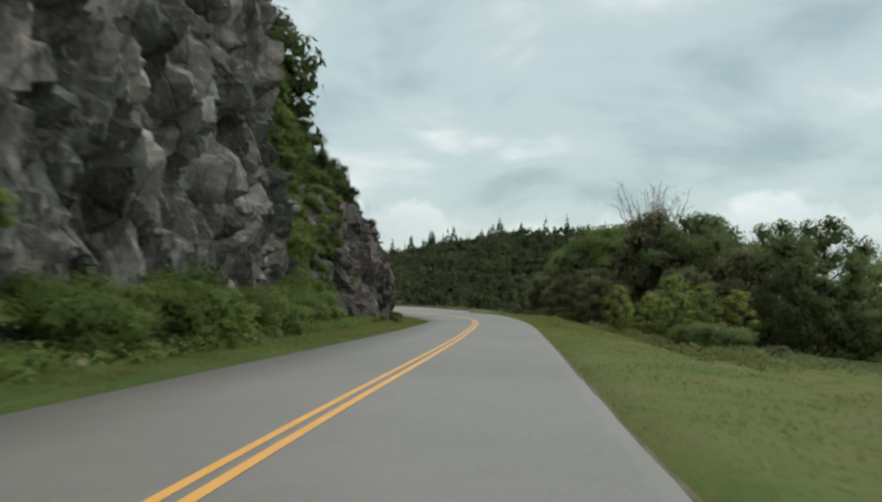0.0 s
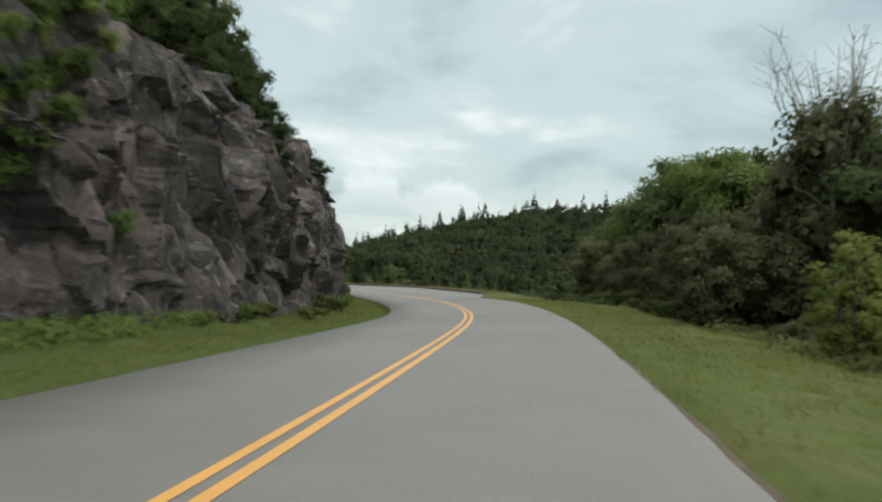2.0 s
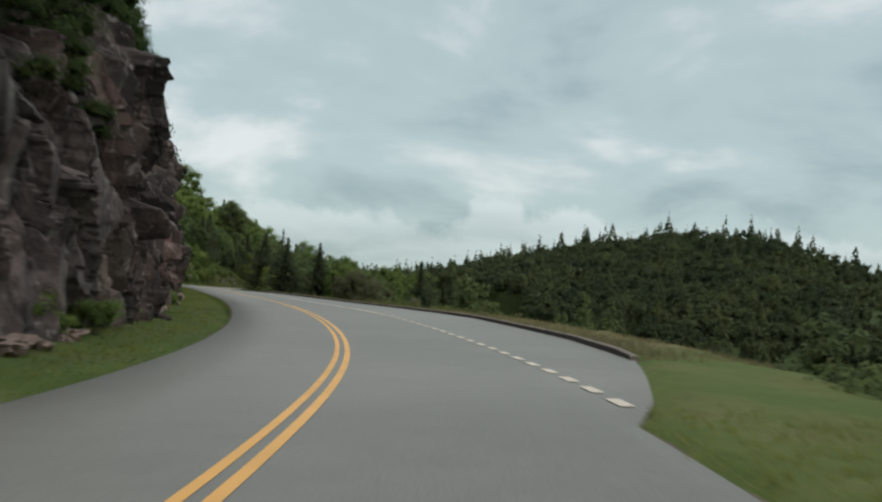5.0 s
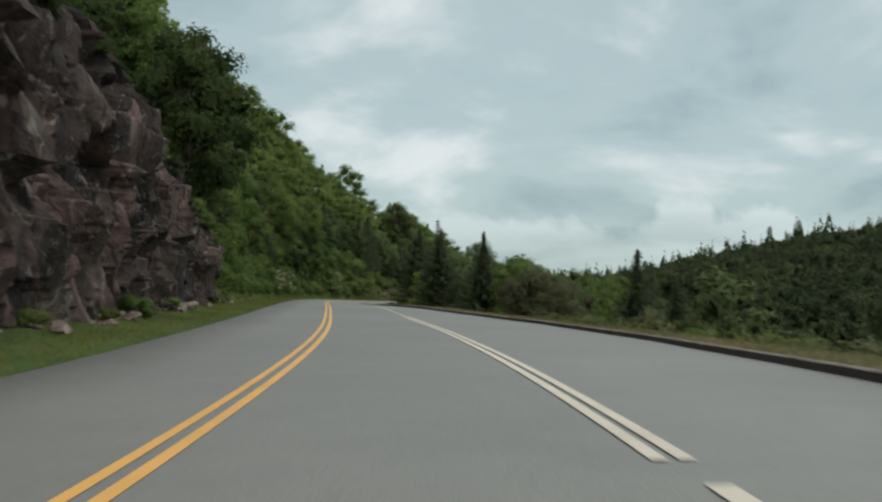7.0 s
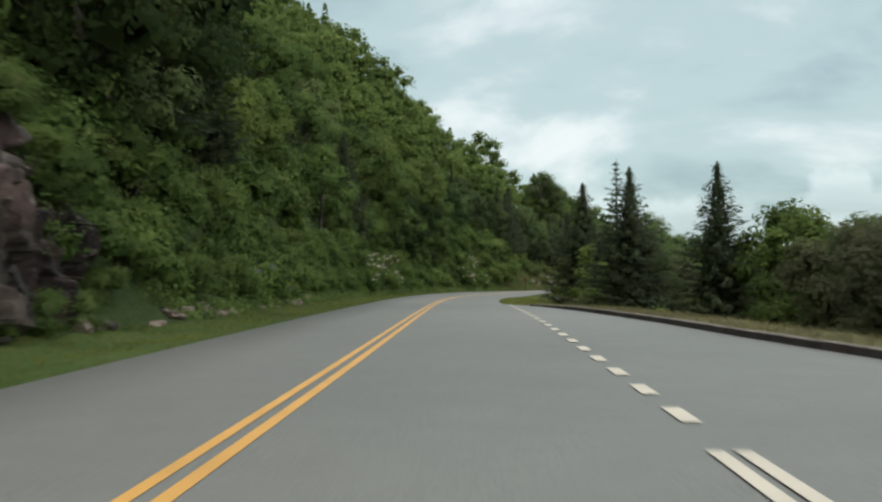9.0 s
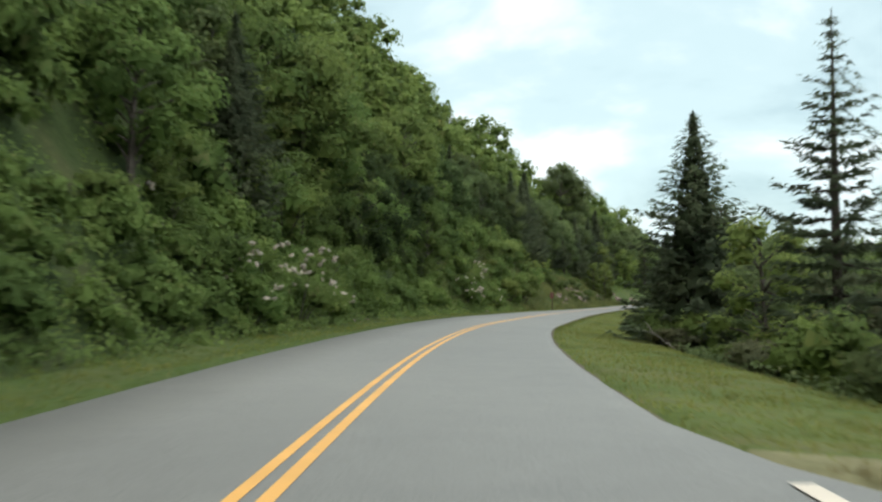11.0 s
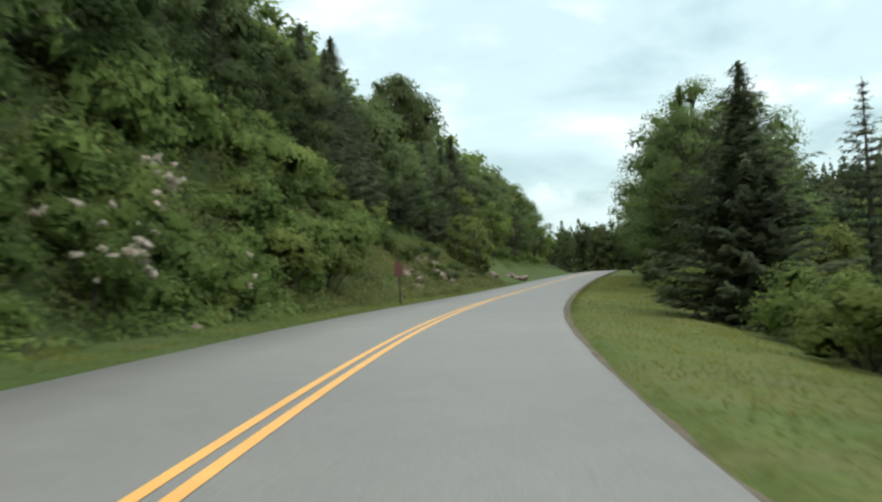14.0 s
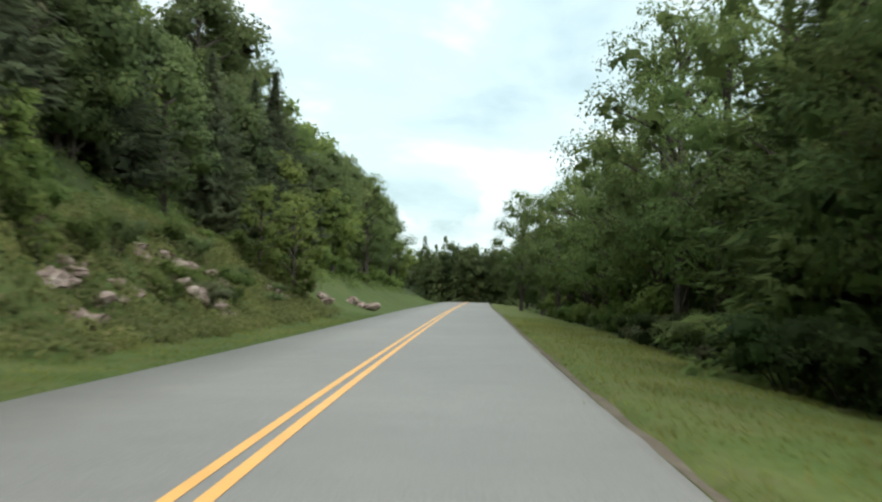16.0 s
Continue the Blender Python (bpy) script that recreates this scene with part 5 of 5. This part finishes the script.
# ---------------------------------------------------------------- far woods
def far_woods():
    """The forest on the valley's far side: thousands of small crowns and spruce spires."""
    pts = []
    while len(pts) < 7200:
        fill = len(pts) >= 5700
        x, y = (rng.uniform(-220, 60), rng.uniform(430, 690)) if fill else (rng.uniform(-430, 480), rng.uniform(215, 745))
        if y > 735 + 0.12 * x:
            continue
        q = (R_X - x) ** 2 + (R_Y - y) ** 2
        k = int(np.argmin(q))
        side = (x - R_X[k]) * math.cos(R_TURN[k]) + (y - R_Y[k]) * math.sin(R_TURN[k])
        if q[k] < 72 ** 2 or (side < 0 and y < 520):
            continue
        pts.append((x, y))
    xy = np.array(pts)
    z = far_height(xy[:, 0], xy[:, 1]) - 1.0
    kinds = []
    for k in range(6):
        lumps = [(0, 0, 0.42, 0.36)] + [(0.24 * math.cos(g), 0.24 * math.sin(g), rng.uniform(0.45, 0.75), rng.uniform(0.2, 0.28)) for g in rng.uniform(0, 6.28, 4)]
        p, n, _, size = crown_points(rng, lumps, 120, 0.17, 1.0, 1.1, 7)
        kinds.append((p, n, unit(p - (0, 0, 0.38) + 0.12 * n), size))
    for k in range(4):
        u, g = np.sqrt(rng.uniform(0.0, 1, 90)), rng.uniform(0, 6.28, 90)
        p = np.stack([0.24 * u * np.cos(g), 0.24 * u * np.sin(g), 1.12 - u * 1.05], -1) * rng.uniform(0.88, 1.06, (90, 1))
        n = unit(np.stack([np.cos(g), np.sin(g), 0.6 + 0 * g], -1) + rng.normal(0, 0.3, (90, 3)))
        kinds.append((p, n, n, 0.09 + 0.12 * u))
    vs, soft = [], []
    for (x, y), h in zip(xy, z):
        spire = rng.random() < (0.18 if y < 690 else 0.36)
        tall, g = rng.uniform(5.0, 10.5) * ((1.5 if y > 690 else 1.3) if spire else 1.0), rng.uniform(0, 6.28)
        turn = np.array([[math.cos(g), math.sin(g), 0], [-math.sin(g), math.cos(g), 0], [0, 0, 1]])
        tall *= 0.7 if y > 690 and not spire else 1.0
        p, n, e, size = kinds[6 + rng.integers(4) if spire else rng.integers(6)]
        vs.append(leaf_shapes(p @ turn * tall + (x, y, h), n @ turn, size * tall, 0.8))
        soft.append(e @ turn)
    ob = new("far_woods", leafy_mesh("far_woods", LEAF_FAR, np.concatenate(vs), np.concatenate(soft)))
    tagged(ob, "dark green mixed forest covering the distant ridge", "forest", kind="stuff")


def grass_blades(name, label, mat, n, s, o, tall):
    """Leaning blades rooted at s, o."""
    p = ground(s, o)
    h = rng.uniform(0.4, 1.0, n) * tall
    g = rng.uniform(0, 6.28, n)
    lean = rng.uniform(0.05, 0.13, n) * (0.6 + 6 * tall)
    w = np.stack([np.sin(g), -np.cos(g), 0 * g], -1) * rng.uniform(0.008, 0.018, n)[:, None]
    tip = p + np.stack([np.cos(g) * lean, np.sin(g) * lean, h], -1)
    low = p - (0, 0, 0.01)
    v = np.stack([low - w, low + w, tip], 1).reshape(-1, 3)
    up = np.stack([rng.normal(0, 0.12, n), rng.normal(0, 0.12, n), np.ones(n)], -1)
    tagged(new(name, leafy_mesh(name, mat, v, up)), label, "grass", kind="stuff")


def verge_grass():
    n = 190000
    s = rng.uniform(-20, 385, n)
    right = rng.random(n) < 0.5
    width = np.interp(s, [-90, 0, 25, 45, 95, 110, 215, 232, 480], [18, 14, 10, 5.5, 5.5, 3.5, 3.0, 5.0, 4.0])
    o = np.where(right, right_edge(s) + 0.03 + rng.random(n) ** 1.6 * width, LEFT_EDGE - 0.03 - rng.random(n) ** 1.3 * 3.6)
    keep = ~(right & (s > 99) & (s < 223))
    s, o, right = s[keep], o[keep], right[keep]
    out = np.clip(np.where(right, o - right_edge(s), LEFT_EDGE - o) / 2.5, 0, 1)
    for name, label, mat, side in (("grass", "short yellowish green grass on the sunny verge", GRASS, right), ("lush_grass", "short lush green grass below the cliffs", LUSH_GRASS, ~right)):
        grass_blades(name, label, mat, int(side.sum()), s[side], o[side], (0.03 + 0.06 * out)[side])
    # taller tufts towards the woods
    k = 15000
    s = rng.uniform(-16, 372, k)
    right = rng.random(k) < 0.62
    width = np.interp(s, [-90, 0, 25, 45, 95, 110, 215, 232, 480], [16, 12, 8, 5.0, 5.0, 3.0, 3.0, 4.8, 4.0])
    o = np.where(right, right_edge(s) + 0.25 + rng.random(k) ** 0.8 * width, LEFT_EDGE - 0.5 - rng.random(k) ** 0.8 * 3.0)
    keep = ~(right & (s > 99) & (s < 223))
    s, o = np.repeat(s[keep], 7), np.repeat(o[keep], 7)
    s, o = s + rng.normal(0, 0.35, len(s)), o + rng.normal(0, 0.22, len(o))
    grass_blades("tall_grass", "uneven tufts of taller green and straw-coloured grass", TALL_GRASS, len(s), s, o, np.full(len(s), 0.13))
    n = 26000
    s = rng.uniform(108, 222, n)
    o = right_edge(s) + 0.22 + rng.random(n) ** 1.4 * 3.2
    grass_blades("dry_grass", "dry straw-coloured grass behind the kerb", DRY_GRASS, n, s, o, np.full(n, 0.16))


far_woods()
verge_grass()


# ---------------------------------------------------------------- loose rocks and sign
def make_boulder(seed, size, mat):
    r = np.random.default_rng(seed)
    bm = bmesh.new()
    bmesh.ops.create_icosphere(bm, subdivisions=3, radius=1.0)
    off = Vector(r.uniform(0, 50, 3))
    cuts = [Vector(q) for q in unit(r.normal(0, 1, (9, 3)))]
    for v in bm.verts:
        d, pts = noise.voronoi(v.co * 1.3 + off)
        v.co *= 0.75 + 0.30 * noise.cell(pts[0] * 3.7) + 0.10 * noise.noise(v.co * 3 + off)
        for cut in cuts:
            over = v.co.dot(cut) - 0.62
            if over > 0:
                v.co -= cut * over * 0.9
        v.co = Vector((v.co.x * size[0], v.co.y * size[1], v.co.z * size[2]))
    me = bpy.data.meshes.new("boulder")
    bm.to_mesh(me)
    bm.free()
    me.materials.append(mat)
    return me


def build_dead_branch(s, o):
    """A fallen bleached branch with bare forks."""
    r = np.random.default_rng(91)
    ob = thing("fallen_branch", "bleached bare dead branch lying before the bushes", "branch")
    p = ground(np.array(float(s)), np.array(float(o)))
    ob.matrix_basis = Matrix.Translation(p)
    limbs = [([(0, 0, 0.05), (-0.5, 0.1, 0.35), (-1.3, 0.2, 1.0)], [0.026, 0.020, 0.008])]
    for k in range(6):
        root = np.array([-0.25 - 0.16 * k, 0.1, 0.2 + 0.11 * k])
        tip = root + (-r.uniform(0.3, 0.9), r.normal(0, 0.2), r.uniform(0.1, 0.7))
        limbs.append(([root, (root + tip) / 2 + r.normal(0, 0.05, 3), tip], [0.014, 0.010, 0.004]))
    v, f = tubes(limbs, 5)
    part("limb", mesh_of("limb", v, f, DEAD_WOOD), ob)


build_dead_branch(258.0, 8.4)
ROCKS = [make_boulder(k, (0.5, 0.7, 0.38), ROCK_PALE) for k in (1, 2, 3)]


def place_rock(s, o, size, which):
    p = ground(np.array(float(s)), np.array(float(o)))
    ob = new("boulder", ROCKS[which])
    ob.matrix_basis = Matrix.LocRotScale((p[0], p[1], p[2] + 0.08 * size), Euler((rng.normal(0, .2), rng.normal(0, .2), rng.uniform(0, 6.28))), (size,) * 3)
    tagged(ob, "pale weathered boulder lying in the grass bank", "rock", "rocks on the bank")


for centre, across, count, big in ((344.5, -7.5, 7, 0.9), (347, -8.7, 5, 0.8), (350, -7.6, 4, 0.7), (356, -8.5, 9, 1.1), (356, -7.6, 9, 1.1), (357, -7.0, 6, 0.9), (362, -8.0, 5, 0.8), (369, -7.8, 6, 1.0),
                                   (375, -10.8, 5, 1.3), (380, -11.0, 3, 1.2), (382, -8.0, 7, 1.1), (383, -7.3, 5, 0.9), (392.5, -6.5, 4, 1.2)):
    for k in range(count):
        place_rock(centre + rng.normal(0, 0.9), across + rng.normal(0, 0.45), rng.uniform(0.55, 1.15) * big, k % 3)
for k in range(64):
    s = rng.uniform(84, 228)
    place_rock(s, rng.uniform(-6.9, -6.0), rng.uniform(0.25, 0.7), k % 3)
for s, o, q in ((1, -6.2, 0.5), (265, -6.3, 0.3), (268, -6.3, 0.3), (306, -6.2, 0.4), (14, -6.4, 0.4)):
    place_rock(s, o, q, 1)
# tall shrubs and young trees closing the bank under the trees
for s, o, k in ((258.5, -9.0, 1.2), (260.5, -9.3, 1.3), (262, -9.0, 1.3), (264, -9.1, 1.25), (266, -9.0, 1.3), (268.5, -9.1, 1.3), (271, -9.2, 1.2), (256, -9.4, 1.2)):
    plant("shrub", s, o, k, 2)
for s, o, k in ((259.5, -10.3, 0.7), (263, -10.4, 0.75), (267, -10.3, 0.7)):
    plant("broad", s, o, k, 2)
# low bushes and pale slabs along the foot of the brown rock
for s, o, k in ((97.7, -5.95, 0.42), (99.2, -6.2, 0.5), (101.8, -6.0, 0.5), (113.6, -6.1, 0.55), (110.5, -6.3, 0.4), (189.5, -7.3, 0.5), (192.6, -7.3, 0.62), (194.4, -7.2, 0.6), (196.6, -7.2, 0.55), (199.0, -7.5, 0.7)):
    plant("shrub", s, o, k, 0)
for s, o, up, k in ((188.5, -7.7, 5.0, 0.6), (191, -7.6, 4.4, 0.7), (193, -7.5, 3.6, 0.7), (195, -7.6, 2.8, 0.7), (197, -7.8, 1.8, 0.8), (193.5, -8.4, 4.4, 0.8), (196, -8.6, 3.4, 0.9)):
    ledge(s, o, up, k)
for s, o, q in ((106.3, -5.9, 0.8), (107.2, -6.05, 1.0), (108.1, -5.9, 0.7), (176.4, -6.5, 0.7), (177.7, -6.35, 0.9), (178.8, -6.4, 0.7), (200.4, -6.5, 0.8), (201.4, -6.55, 0.7)):
    place_rock(s, o, q, 2)


def box(bm, x0, x1, y0, y1, z0, z1):
    bmesh.ops.create_cube(bm, size=1.0, matrix=Matrix.LocRotScale(((x0 + x1) / 2, (y0 + y1) / 2, (z0 + z1) / 2), None, (x1 - x0, y1 - y0, z1 - z0)))


def build_sign(s, o):
    ob = thing("road_sign", "small reddish brown sign panel on a thin timber post", "sign")
    p = ground(np.array(float(s)), np.array(float(o)))
    ob.matrix_basis = Matrix.Translation(p) @ Matrix.Rotation(float(np.interp(s, S_ALL, R_TURN)), 4, "Z")
    bm = bmesh.new()
    box(bm, -0.04, 0.04, -0.05, 0.04, -0.4, 1.90)
    bmesh.ops.bevel(bm, geom=bm.edges[:], offset=0.012, segments=1, affect="EDGES")
    me = bpy.data.meshes.new("post")
    bm.to_mesh(me)
    bm.free()
    me.materials.append(POST_WOOD)
    part("post", me, ob)
    bm = bmesh.new()
    outline = [(-0.19, 1.28), (0.19, 1.28), (0.20, 1.50), (0.17, 1.82), (0.12, 1.93), (-0.12, 1.93), (-0.17, 1.82), (-0.20, 1.50)]
    lo = [bm.verts.new((x, -0.075, z)) for x, z in outline]
    hi = [bm.verts.new((x, -0.055, z)) for x, z in outline]
    bm.faces.new(lo)
    bm.faces.new(hi[::-1])
    for i in range(len(lo)):
        j = (i + 1) % len(lo)
        bm.faces.new((lo[i], hi[i], hi[j], lo[j]))
    bmesh.ops.recalc_face_normals(bm, faces=bm.faces[:])
    me = bpy.data.meshes.new("panel")
    bm.to_mesh(me)
    bm.free()
    me.materials.append(SIGN_BACK)
    part("panel", me, ob, "reddish brown unlettered panel")


build_sign(325.8, -4.3)
